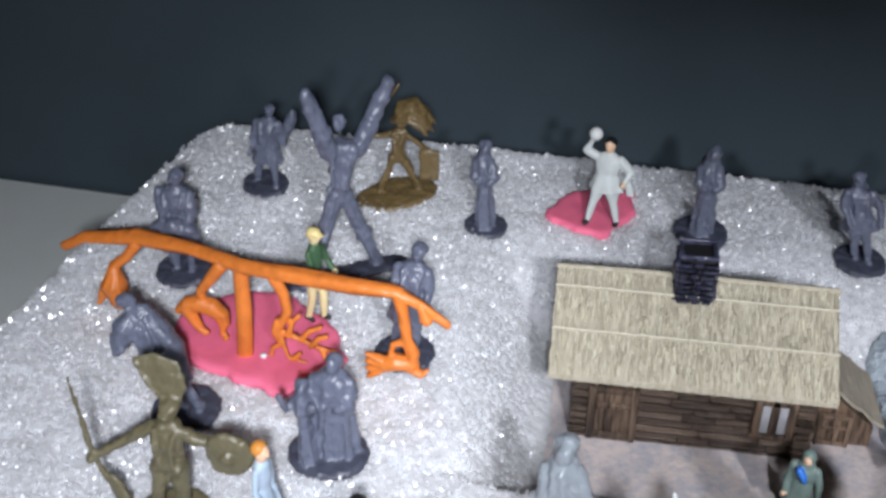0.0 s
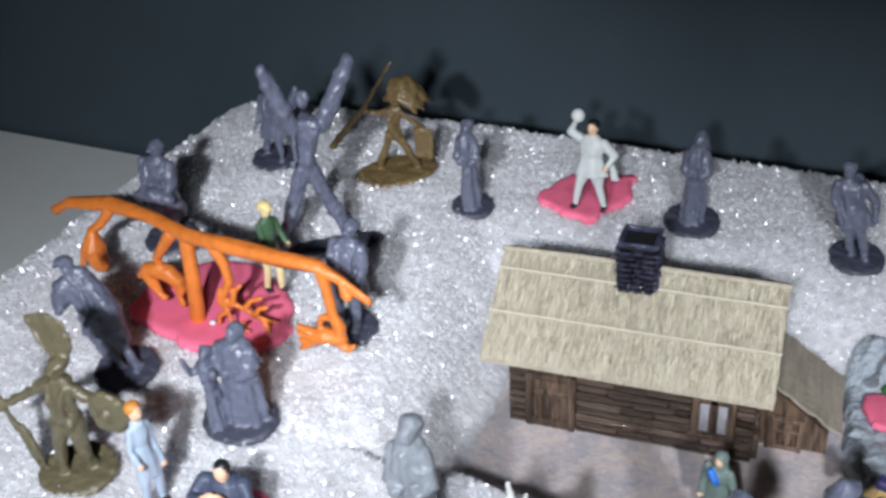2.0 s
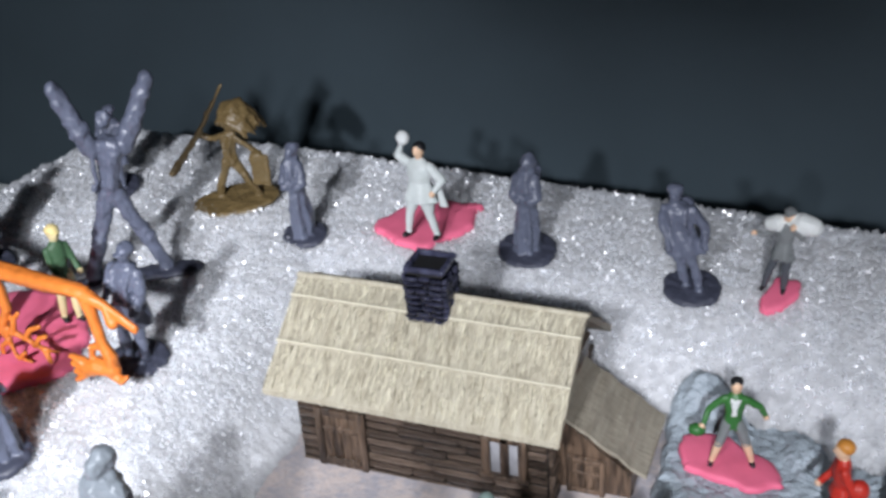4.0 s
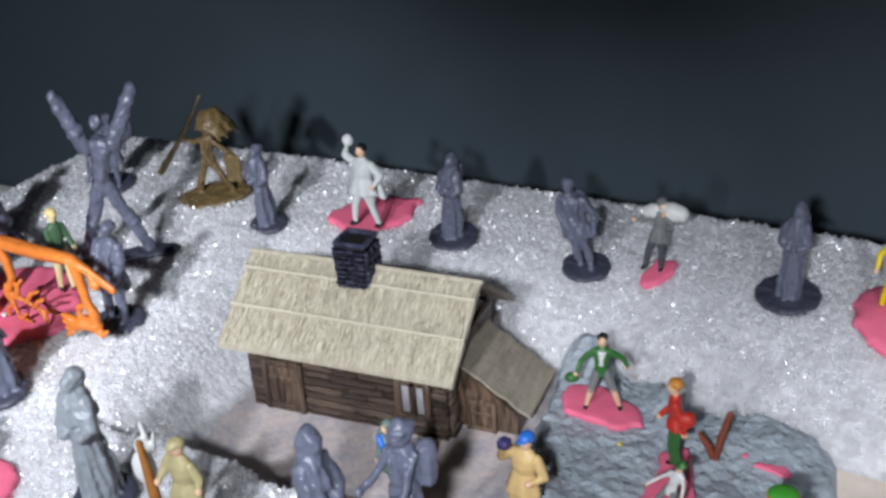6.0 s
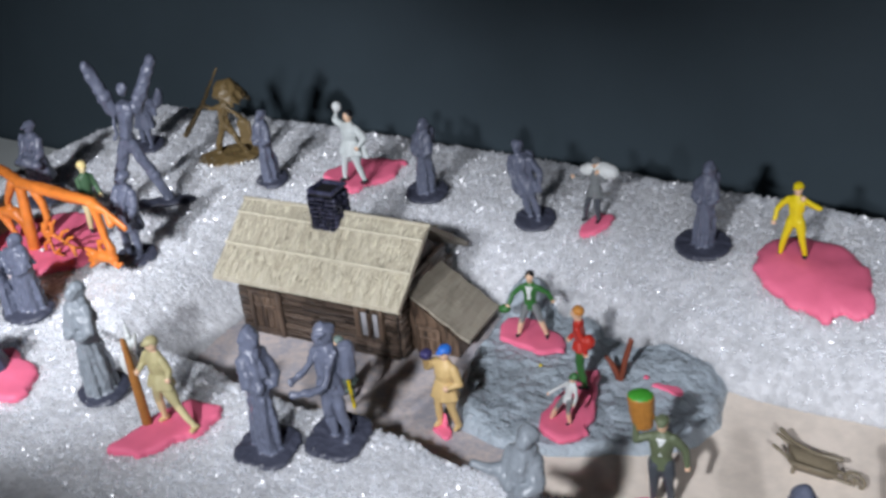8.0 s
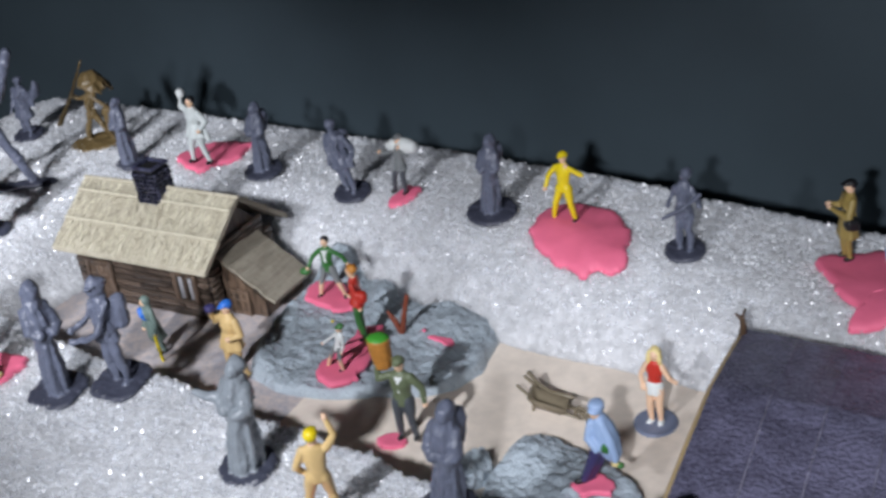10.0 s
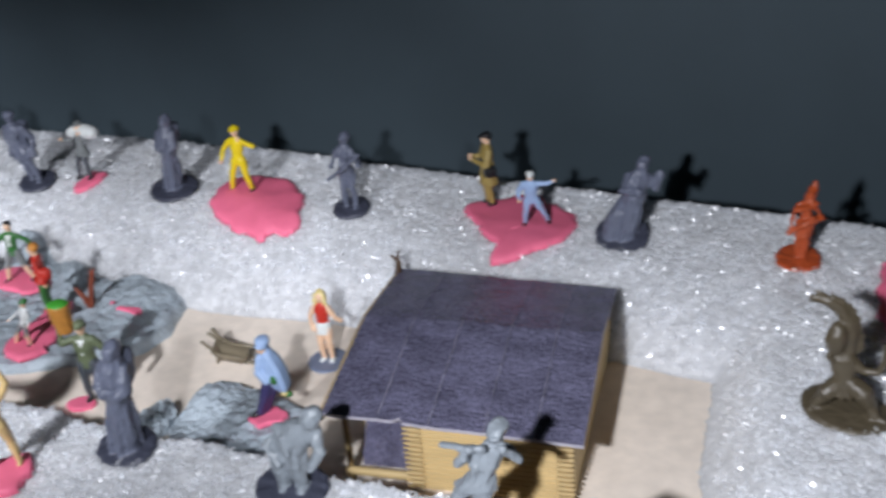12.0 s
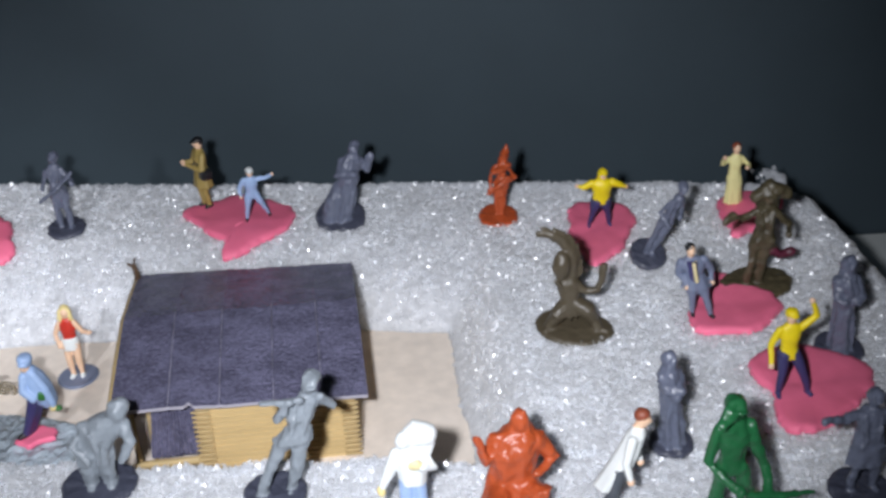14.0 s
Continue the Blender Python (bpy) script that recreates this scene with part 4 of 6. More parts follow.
# ---- figurines ----
def man(h, top, leg, shoe=BLACK, hair=BLACK, skin=SKIN, feet=((-0.09, 0), (0.09, 0)), hands=((-0.19, -0.06, 0.46), (0.19, -0.06, 0.46)), elbows=None,
        lean=(0, 0), coat=None, hat=None, hatm=None, hem=None, sleeve=None, hood=False, build=1.0, knee=0.03, shin=None, trim=None, fold=0.05):
    """A plain standing figurine of height h, facing -y; lengths inside are shares of h."""
    s = Sculpt()
    sleeve = sleeve or top

    def p(x, y, z):
        return (h * (x + lean[0] * z), h * (y + lean[1] * z), h * z)

    for (fx, fy), side in zip(feet, (-1, 1)):
        hip, foot = np.array((0.055 * side, 0, 0.49)), np.array((fx, fy, 0.045))
        kn = (hip + foot) / 2 + (0, -knee, 0.01)
        s.tube([p(*hip), p(*((hip + kn) / 2)), p(*kn)], [0.06 * h * build, 0.052 * h * build, 0.044 * h], leg)
        s.tube([p(*kn), p(*((kn * 0.45 + foot * 0.55))), p(*foot)], [0.044 * h, 0.04 * h, 0.03 * h], shin or leg)
        s.tube([p(fx, fy + 0.02, 0.026), p(fx + 0.012 * side, fy - 0.055, 0.02)], [0.032 * h, 0.027 * h], shoe, 8)
    b = build * 0.86
    s.loft([p(0, 0, 0.44) + (0.098 * h * b, 0.068 * h * b), p(0, 0, 0.52) + (0.094 * h * b, 0.068 * h * b), p(0, 0, 0.6) + (0.09 * h * b, 0.066 * h * b), p(0, -0.004, 0.7) + (0.108 * h * b, 0.074 * h * b),
            p(0, 0, 0.77) + (0.114 * h * b, 0.068 * h * b), p(0, 0.005, 0.82) + (0.088 * h * b, 0.055 * h), p(0, 0.01, 0.85) + (0.045 * h, 0.04 * h)], top, 20, fold, 5)
    if coat:
        z = coat
        s.loft([p(0, 0, z) + (0.15 * h * b, 0.11 * h * b), p(0, 0, (z + 0.6) / 2) + (0.125 * h * b, 0.095 * h * b), p(0, 0, 0.6) + (0.098 * h * b, 0.074 * h * b)], hem or top, 22, 0.09, 6, 0.6)
    if trim:
        s.loft([p(0, -0.03, 0.62) + (0.028 * h, 0.05 * h), p(0, -0.035, 0.8) + (0.05 * h, 0.05 * h)], trim, 10)
    for i, side in enumerate((-1, 1)):
        sh, hand = np.array((0.106 * side * b, 0, 0.785)), np.array(hands[i])
        el = np.array(elbows[i]) if elbows else (sh + hand) / 2 + (0.02 * side, 0.03, -0.02)
        s.tube([p(*sh), p(*((sh + el) / 2)), p(*el)], [0.042 * h * b, 0.041 * h * b, 0.036 * h * b], sleeve)
        s.tube([p(*el), p(*((el + hand) / 2)), p(*(el * 0.12 + hand * 0.88))], [0.035 * h * b, 0.032 * h, 0.026 * h], sleeve)
        s.blob(p(*hand), 0.034 * h, skin, 8, 6)
    s.tube([p(0, 0.008, 0.83), p(0, 0, 0.88)], 0.036 * h, skin, 8)
    s.blob(p(0, -0.006, 0.922), (0.054 * h, 0.062 * h, 0.074 * h), skin)
    s.blob(p(0, -0.068, 0.915), (0.012 * h, 0.014 * h, 0.016 * h), skin, 6, 5)
    s.blob(p(0, 0.016, 0.956), (0.066 * h, 0.066 * h, 0.058 * h), hair)
    if hood:
        s.blob(p(0, 0.02, 0.93), (0.078 * h, 0.075 * h, 0.09 * h), top)
        s.loft([p(0, 0.01, 0.8) + (0.1 * h, 0.07 * h), p(0, 0.015, 0.88) + (0.072 * h, 0.066 * h)], top, 14)
    if hat == "cap":
        s.blob(p(0, 0, 0.97), (0.066 * h, 0.07 * h, 0.04 * h), hatm)
        s.blob(p(0, -0.065, 0.955), (0.05 * h, 0.05 * h, 0.012 * h), hatm, 10, 5)
    if hat == "brim":
        s.blob(p(0, 0, 0.985), (0.058 * h, 0.06 * h, 0.05 * h), hatm)
        s.blob(p(0, 0, 0.962), (0.1 * h, 0.1 * h, 0.012 * h), hatm, 14, 5)
    s.rough(0.012 * h, 5.0 / h)
    return s, p


FIG = "painted figurines"


def stand(s, place, yaw, name, label, category, group=FIG):
    x, y = place[0], place[1]
    z = place[2] if len(place) > 2 else ground_h(x, y)
    s.turned(yaw)
    return fuse(thing(name, s, (x, y, z), label, category, group), 0.031, 0.0)


# man in a white suit lifting his hat
s, p = man(2.75, PALE, PALE, hair=BLACK, feet=((-0.15, -0.04), (0.14, 0.03)), hands=((-0.17, -0.02, 1.0), (0.2, -0.09, 0.55)), elbows=((-0.24, 0, 0.84), (0.25, 0.02, 0.66)), coat=0.42, build=1.45)
s.blob(p(-0.15, -0.02, 1.04), (0.2, 0.17, 0.2), WHITE)
s.loft([p(0.27, 0, 0.4) + (0.14, 0.1), p(0.22, 0, 0.6) + (0.07, 0.06)], PALE, 10)
stand(s, (1.08, 7.25, 2.15), -14, "figurine", "white-suited figurine raising his hat on clay", "figurine")

# man with a sack on his shoulder
s, p = man(2.3, MIDGREY, SLATE, hair=MIDGREY, feet=((-0.15, 0.0), (0.05, 0.03)), hands=((-0.3, -0.1, 0.7), (0.08, -0.1, 0.84)), elbows=((-0.2, -0.02, 0.66), (0.18, -0.02, 0.7)), hat="cap", hatm=MIDGREY, lean=(0.05, 0), coat=0.42)
s.tube([p(-0.17, 0.0, 0.8), p(-0.1, 0.0, 0.82), p(-0.05, 0.03, 0.84)], [0.17, 0.22, 0.16], WHITE, 12)
s.tube([p(0.03, 0.03, 0.86), p(0.12, 0.02, 0.85), p(0.25, 0.03, 0.83)], [0.18, 0.27, 0.24], WHITE, 12)
stand(s, (10.42, 6.95, 2.05), -10, "figurine", "grey figurine carrying a white sack", "figurine")

# man all in yellow
s, p = man(2.45, YELLOW, YELLOW, hair=YELLOW, feet=((-0.16, -0.03), (0.13, 0.02)), hands=((-0.25, -0.08, 0.47), (0.1, -0.1, 0.86)), elbows=((-0.24, 0.02, 0.62), (0.28, -0.02, 0.73)), hat="cap", hatm=YELLOW, build=1.1)
stand(s, (16.95, 6.45, 2.1), -6, "figurine", "figurine in yellow overalls and cap", "figurine")

# man in khaki with a shoulder bag
s, p = man(2.55, KHAKI, KHAKI, hair=BLACK, feet=((-0.05, 0), (0.07, 0.02)), hands=((-0.22, -0.16, 0.62), (-0.06, -0.2, 0.66)), elbows=((-0.2, -0.02, 0.6), (0.17, -0.06, 0.6)), coat=0.3, hat="cap", hatm=BLACK, build=1.25)
s.box(p(0.09, -0.1, 0.46), p(0.24, 0.06, 0.6), BLACK, 0.06)
s.tube([p(0.16, -0.05, 0.58), p(0.02, -0.1, 0.7), p(-0.1, -0.02, 0.82)], 0.025, BLACK, 6)
stand(s, (25.8, 6.6, 1.98), -60, "figurine", "khaki-coated figurine with a black shoulder bag", "figurine")

# man in blue overalls, crouching forward
s, p = man(2.05, SKY, SKY, hair=WHITE, feet=((-0.12, -0.02), (0.24, 0.06)), hands=((-0.18, -0.08, 0.5), (0.36, 0.03, 0.82)), elbows=((-0.2, 0.0, 0.63), (0.24, 0, 0.78)), hat="cap", hatm=WHITE, lean=(0.0, -0.24), build=1.2)
stand(s, (27.5, 5.35, 1.95), 8, "figurine", "figurine in pale blue overalls reaching out", "figurine")

# yellow jersey, purple trousers
s, p = man(2.2, YELLOW, NAVY, hair=YELLOW, shoe=NAVY, lean=(0, -0.22), feet=((-0.14, 0.02), (0.16, 0.02)), hands=((-0.36, 0.0, 0.76), (0.36, 0.0, 0.68)), elbows=((-0.26, 0, 0.72), (0.27, 0, 0.72)), hat="cap", hatm=YELLOW, build=1.62, hood=True)
stand(s, (38.74, 2.65, 1.92), 0, "figurine", "figurine in yellow jersey and purple trousers, arms out", "figurine")
s, p = man(2.45, YELLOW, NAVY, hair=YELLOW, shoe=NAVY, feet=((-0.1, -0.02), (0.2, -0.06)), hands=((-0.22, -0.08, 0.42), (0.2, -0.03, 1.1)), elbows=((-0.2, 0.02, 0.6), (0.27, 0, 0.9)), hat="cap", hatm=YELLOW, lean=(-0.04, 0), build=1.15)
stand(s, (41.3, -7.25, 1.9), 4, "figurine", "figurine in yellow jacket waving a fist", "figurine")

# woman in a pale yellow dress
s, p = man(2.35, LEMON, LEMON, hair=RUSTRED, feet=((-0.05, 0), (0.06, 0)), hands=((-0.2, -0.12, 0.86), (0.12, -0.16, 0.7)), elbows=((-0.18, 0, 0.7), (0.2, -0.02, 0.66)), coat=0.1)
stand(s, (43.5, 3.5), 0, "figurine", "red-haired figurine in a pale yellow dress", "figurine")

# man in a grey suit
s, p = man(2.3, SUIT, SUIT, feet=((-0.1, 0.04), (0.1, -0.06)), hands=((-0.14, -0.06, 0.46), (0.2, -0.02, 0.46)), elbows=((-0.19, 0.04, 0.62), (0.22, 0.04, 0.62)), coat=0.42, build=1.5, lean=(-0.2, 0.02), trim=CREAM)
s.loft([p(-0.03, -0.07, 0.55) + (0.12, 0.1), p(-0.03, -0.075, 0.8) + (0.14, 0.1)], NAVY, 10)
s.tube([p(-0.02, -0.125, 0.56), p(-0.02, -0.12, 0.8)], 0.05, CREAM, 6)
stand(s, (40.35, -3.25, 1.88), 4, "figurine", "figurine in a blue-grey suit and yellow tie", "figurine")

# doctor
s, p = man(2.75, WHITE, SLATE, hair=RUSTRED, feet=((-0.08, 0), (0.08, 0)), hands=((-0.13, -0.12, 0.46), (0.13, -0.12, 0.46)), lean=(0.18, -0.3), build=1.15)
s.loft([p(0, 0.05, 0.3) + (0.33, 0.3), p(0, 0.02, 0.45) + (0.33, 0.29), p(0, 0, 0.62) + (0.3, 0.27), p(0, 0, 0.79) + (0.28, 0.22), p(0, 0, 0.84) + (0.15, 0.13)], WHITE, 22, 0.07, 6)
stand(s, (35.7, -10.8), 60, "figurine", "figurine in a long white coat, leaning forward", "figurine")

# white shirt, jeans, sack
s = Sculpt()
s.tube([(-0.12, 0, 1.38), (-0.16, -0.04, 0.6), (-0.2, 0, 0.05)], [0.2, 0.17, 0.13], SKY)
s.tube([(0.18, 0, 1.38), (0.22, -0.04, 0.6), (0.26, 0, 0.05)], [0.2, 0.17, 0.13], SKY)
s.loft([(0.04, 0, 1.27, 0.34, 0.26), (0.04, 0, 1.5, 0.38, 0.28), (0.0, 0, 1.85, 0.42, 0.28), (-0.08, 0, 2.1, 0.32, 0.22), (-0.14, 0, 2.2, 0.15, 0.14)], WHITE, 20, 0.05, 6)
s.tube([(-0.35, 0, 2.0), (-0.55, -0.1, 1.65), (-0.72, -0.15, 1.35)], [0.16, 0.14, 0.11], WHITE)
s.blob((-0.77, -0.18, 1.22), (0.13, 0.12, 0.14), BLOND, 8, 6)
s.tube([(0.32, 0, 1.95), (0.56, -0.1, 1.62), (0.3, -0.25, 1.78)], [0.17, 0.15, 0.11], WHITE)
s.blob((0.12, -0.26, 1.85), (0.2, 0.1, 0.12), CREAM, 8, 6)
s.blob((-0.16, -0.04, 2.34), (0.19, 0.2, 0.19), WHITE)
s.tube([(-0.12, 0.08, 2.3), (0.16, 0.1, 2.42), (0.46, 0.1, 2.36)], [0.18, 0.29, 0.27], WHITE, 14)
s.tube([(0.4, 0.1, 2.3), (0.5, 0.08, 2.12), (0.42, 0.04, 1.95)], [0.2, 0.18, 0.14], WHITE, 12)
s.rough(0.03, 3)
s.v = [b * (0.86, 0.9, 1.06) for b in s.v]
stand(s, (31.6, -10.5), 0, "figurine", "white-shirted figurine in jeans shouldering a white bundle", "figurine")

# girl on a round grey base
s, p = man(2.4, REDP, SKIN, shoe=WHITE, hair=BLOND, sleeve=SKIN, feet=((-0.05, 0), (0.06, 0)), hands=((-0.14, -0.02, 0.46), (0.27, -0.08, 0.66)), elbows=((-0.17, 0.02, 0.62), (0.17, 0.0, 0.64)), build=1.0)
s.loft([p(0, 0, 0.41) + (0.27, 0.2), p(0, 0, 0.5) + (0.26, 0.19), p(0, 0, 0.57) + (0.22, 0.17)], WHITE, 16)
s.blob(p(0, 0.035, 0.9), (0.2, 0.14, 0.3), BLOND)
for side in (-1, 1):
    s.tube([p(0.055 * side, -0.01, 0.96), p(0.07 * side, -0.02, 0.87), p(0.065 * side, 0.0, 0.78)], [0.06, 0.07, 0.04], BLOND, 8)
s.v = [b + (0, 0, 0.09) for b in s.v]
s.loft([(0, 0, 0, 0.62, 0.66), (0, 0, 0.06, 0.62, 0.66), (0, 0, 0.1, 0.58, 0.62)], SUIT, 28)
stand(s, (22.1, 0.05, sand_h(22.1)), 0, "figurine", "blond figurine in red top and white shorts", "figurine")

# pale blue jacket, dark trousers, bending
s = Sculpt()
for dx, dy in ((0.0, -0.05), (0.12, 0.1)):
    s.tube([(0.12 + dx, dy, 1.35), (-0.02 + dx, dy - 0.03, 0.75), (-0.24 + dx, dy, 0.12)], [0.21, 0.18, 0.13], NAVY)
    s.tube([(-0.24 + dx, dy, 0.08), (-0.4 + dx, dy - 0.14, 0.06)], [0.12, 0.09], BLACK, 8)
s.tube([(0.02, 0, 2.0), (0.16, 0, 1.72), (0.34, 0, 1.35), (0.5, 0, 1.08)], [0.2, 0.3, 0.33, 0.27], SKY, 18)
s.tube([(0.16, -0.12, 1.92), (0.48, -0.2, 1.5), (0.66, -0.22, 1.08)], [0.15, 0.15, 0.12], SKY)
s.tube([(-0.12, -0.1, 1.85), (-0.14, -0.24, 1.52), (0.16, -0.34, 1.3)], [0.14, 0.13, 0.1], SKY)
s.blob((0.66, -0.24, 0.94), 0.11, BLOND, 8, 6)
s.blob((0.8, -0.22, 0.9), (0.14, 0.11, 0.08), LEAF, 8, 6)
s.blob((0.38, -0.33, 1.36), (0.1, 0.05, 0.13), LEAF, 8, 6)
s.blob((-0.06, -0.06, 2.15), (0.15, 0.16, 0.16), SKIN)
s.loft([(-0.05, 0, 2.2, 0.2, 0.2), (-0.05, 0, 2.34, 0.23, 0.22), (-0.05, 0, 2.42, 0.2, 0.19), (-0.05, 0, 2.45, 0.1, 0.1)], SKY, 16)
s.blob((-0.08, -0.16, 2.24), (0.16, 0.12, 0.04), SKY, 10, 5)
s.rough(0.02, 3)
s.v = [b * (0.92, 1.0, 1.06) + np.outer(b[:, 2], (0.1, 0.0, 0.0)) for b in s.v]
stand(s, (21.6, -3.35, sand_h(21.6) + 0.5), 0, "figurine", "bending figurine in pale blue jacket and dark trousers", "figurine")

# yellow-capped man in tan
s, p = man(2.55, SANDY, SANDY, hair=YELLOW, shoe=SANDY, feet=((-0.14, 0), (0.14, 0.02)), hands=((-0.13, -0.02, 1.1), (0.12, -0.1, 0.45)), elbows=((-0.2, 0, 0.93), (0.18, 0.02, 0.62)), hat="cap", hatm=YELLOW, lean=(-0.03, 0), build=1.15)
stand(s, (17.1, -8.6, 1.88), -150, "figurine", "tan figurine with a yellow cap raising a fist", "figurine")

# tan with blue cap
s, p = man(2.75, SANDY, SANDY, hair=BLUE, shoe=SANDY, feet=((-0.08, 0), (0.12, 0.05)), hands=((-0.16, -0.12, 0.88), (0.12, -0.12, 0.6)), elbows=((-0.22, -0.02, 0.68), (0.2, 0, 0.62)), hat="cap", hatm=BLUE, lean=(0.08, 0), coat=0.4, build=1.3)
s.box(p(-0.18, -0.17, 0.88), p(-0.08, -0.06, 0.97), NAVY, 0.05)
stand(s, (9.38, -2.25, sand_h(9.2) + 0.12), -15, "figurine", "tan figurine with a blue cap by the snow bank", "figurine")

# hooded old man with a stick
s, p = man(2.2, TEAL, TEAL, hair=TEAL, feet=((-0.06, 0), (0.07, 0)), hands=((-0.14, -0.1, 0.42), (0.2, -0.1, 0.42)), coat=0.26, hood=True, lean=(0.05, -0.14), build=1.3)
s.tube([p(-0.05, -0.085, 0.8), p(0.01, -0.115, 0.73), p(0.03, -0.1, 0.66)], [0.09, 0.08, 0.05], BLUE, 8)
s.tube([p(0.22, -0.12, 0.42), p(0.27, -0.16, 0.02)], 0.06, YELLOW, 6)
stand(s, (5.95, -1.75, sand_h(6)), -20, "figurine", "hooded dull-green figurine with a yellow stick", "figurine")

# hunter with rifle and a hare
s, p = man(2.6, BUFF, BUFF, hair=BUFF, build=1.3, shoe=SANDY, feet=((-0.1, 0), (0.3, 0.05)), hands=((-0.16, -0.14, 0.62), (0.2, -0.04, 0.6)), hat="cap", hatm=BUFF, coat=0.46, lean=(-0.06, 0), shin=CREAM)
s.tube([p(-0.2, -0.16, 0.0), p(-0.24, -0.14, 0.5), p(-0.32, -0.1, 0.92)], [0.15, 0.13, 0.07], BROWNW, 8)
s.blob(p(-0.42, -0.04, 0.6), (0.32, 0.22, 0.44), WHITE)
s.blob(p(-0.36, -0.04, 0.84), (0.22, 0.18, 0.2), WHITE)
s.tube([p(-0.34, 0, 0.78), p(-0.38, 0, 1.02)], [0.1, 0.05], WHITE, 8)
s.tube([p(-0.3, 0, 0.8), p(-0.24, 0, 0.98)], [0.08, 0.04], WHITE, 8)
stand(s, (3.7, -6.75, 1.86), -12, "figurine", "cream figurine with brown rifle and white hare", "figurine")

# basket carrier
s, p = man(2.7, LODEN, SLATE, hair=LODEN, feet=((-0.07, 0), (0.09, 0)), hands=((-0.24, 0.0, 0.98), (0.24, -0.02, 0.46)), elbows=((-0.22, -0.02, 0.74), (0.22, 0.02, 0.64)), hat="cap", hatm=LODEN, trim=WHITE, build=1.25)
s.loft([p(-0.17, 0.04, 0.86) + (0.24, 0.22), p(-0.18, 0.04, 1.02) + (0.31, 0.28), p(-0.19, 0.04, 1.2) + (0.34, 0.31)], WICKER, 18, 0.03, 9)
s.blob(p(-0.19, 0.04, 1.2), (0.32, 0.29, 0.12), GREENS)
stand(s, (15.75, -2.75, sand_h(15.4) + 0.08), 12, "figurine", "green-jacketed figurine with a brown basket of greens", "figurine")

# boy with a green hat
s, p = man(1.75, WHITE, MIDGREY, shin=SKIN, hair=LEAF, feet=((-0.14, -0.08), (0.14, 0.06)), hands=((-0.3, -0.14, 0.5), (0.2, -0.04, 0.5)), hat="brim", hatm=LEAF, lean=(0.28, 0.1), build=0.9)
stand(s, (12.4, -1.2, 0.2), -30, "figurine", "small figurine with green hat and white shirt", "figurine")

# red shirt, green trousers, ginger hair
s, p = man(2.65, REDP, LEAF, hair=GINGER, feet=((-0.06, -0.05), (0.06, 0.0)), hands=((-0.12, -0.14, 0.52), (0.14, 0.06, 0.5)), lean=(0.0, -0.08), coat=0.5)
s.blob(p(0.1, 0.1, 0.64), (0.2, 0.2, 0.22), REDP)
stand(s, (12.5, 0.55, 0.24), -75, "figurine", "ginger-haired figurine in red shirt and green trousers", "figurine")

# green jacket, shorts
s, p = man(2.25, LEAF, MIDGREY, shin=SKIN, feet=((-0.18, -0.02), (0.2, 0)), hands=((-0.3, -0.08, 0.5), (0.3, 0.02, 0.56)), elbows=((-0.24, 0, 0.64), (0.25, 0.02, 0.68)), trim=WHITE, build=1.05)
s.blob(p(-0.34, -0.08, 0.46), (0.2, 0.16, 0.14), LEAF)
stand(s, (10.07, 2.35, 0.34), 12, "figurine", "figurine in green jacket and grey shorts", "figurine")

# walker in green by the game pole
s, p = man(2.65, MOSS, CREAM, hair=BLOND, skin=CREAM, feet=((-0.04, 0.06), (0.06, -0.05)), hands=((-0.05, -0.14, 0.5), (0.12, -0.14, 0.54)), hat="cap", hatm=BLOND, lean=(0.02, 0))
stand(s, (-6.05, 1.2, 2.02), 65, "figurine", "walking figurine in green jacket and cream trousers", "figurine")

# boy in pale blue
s, p = man(2.7, SMOCK, SMOCK, hair=GINGER, feet=((-0.06, 0), (0.07, 0)), hands=((-0.1, -0.08, 0.5), (0.12, -0.04, 0.36)), coat=0.3, build=0.8)
stand(s, (-5.2, -6.4), 70, "figurine", "ginger-haired figurine in a pale blue smock", "figurine")

# seated figure with folded arms
s = Sculpt()
s.loft([(0, 0, 0, 0.72, 0.66), (0, 0, 0.45, 0.58, 0.5), (0, 0.05, 0.9, 0.48, 0.36), (0, 0.08, 1.2, 0.34, 0.24), (0, 0.08, 1.28, 0.14, 0.12)], DUSK, 22, 0.06, 6)
s.blob((0, 0.0, 1.42), (0.16, 0.17, 0.2), SKIN)
s.blob((0, 0.07, 1.5), (0.19, 0.19, 0.18), BLACK)
for side in (-1, 1):
    s.tube([(0.4 * side, 0.05, 1.12), (0.6 * side, -0.22, 0.85), (0.3 * side, -0.5, 1.05)], [0.18, 0.16, 0.12], DUSK)
    s.tube([(0.27 * side, -0.5, 1.07), (0.08 * side, -0.46, 1.2)], [0.1, 0.09], SKIN, 8)
stand(s.rough(0.03, 3), (-3.3, -6.6, 1.9), 5, "figurine", "dark-haired seated figurine in navy with folded arms", "figurine")


# ---- one-coloured moulded figures ----
GREYS = "grey moulded figures"


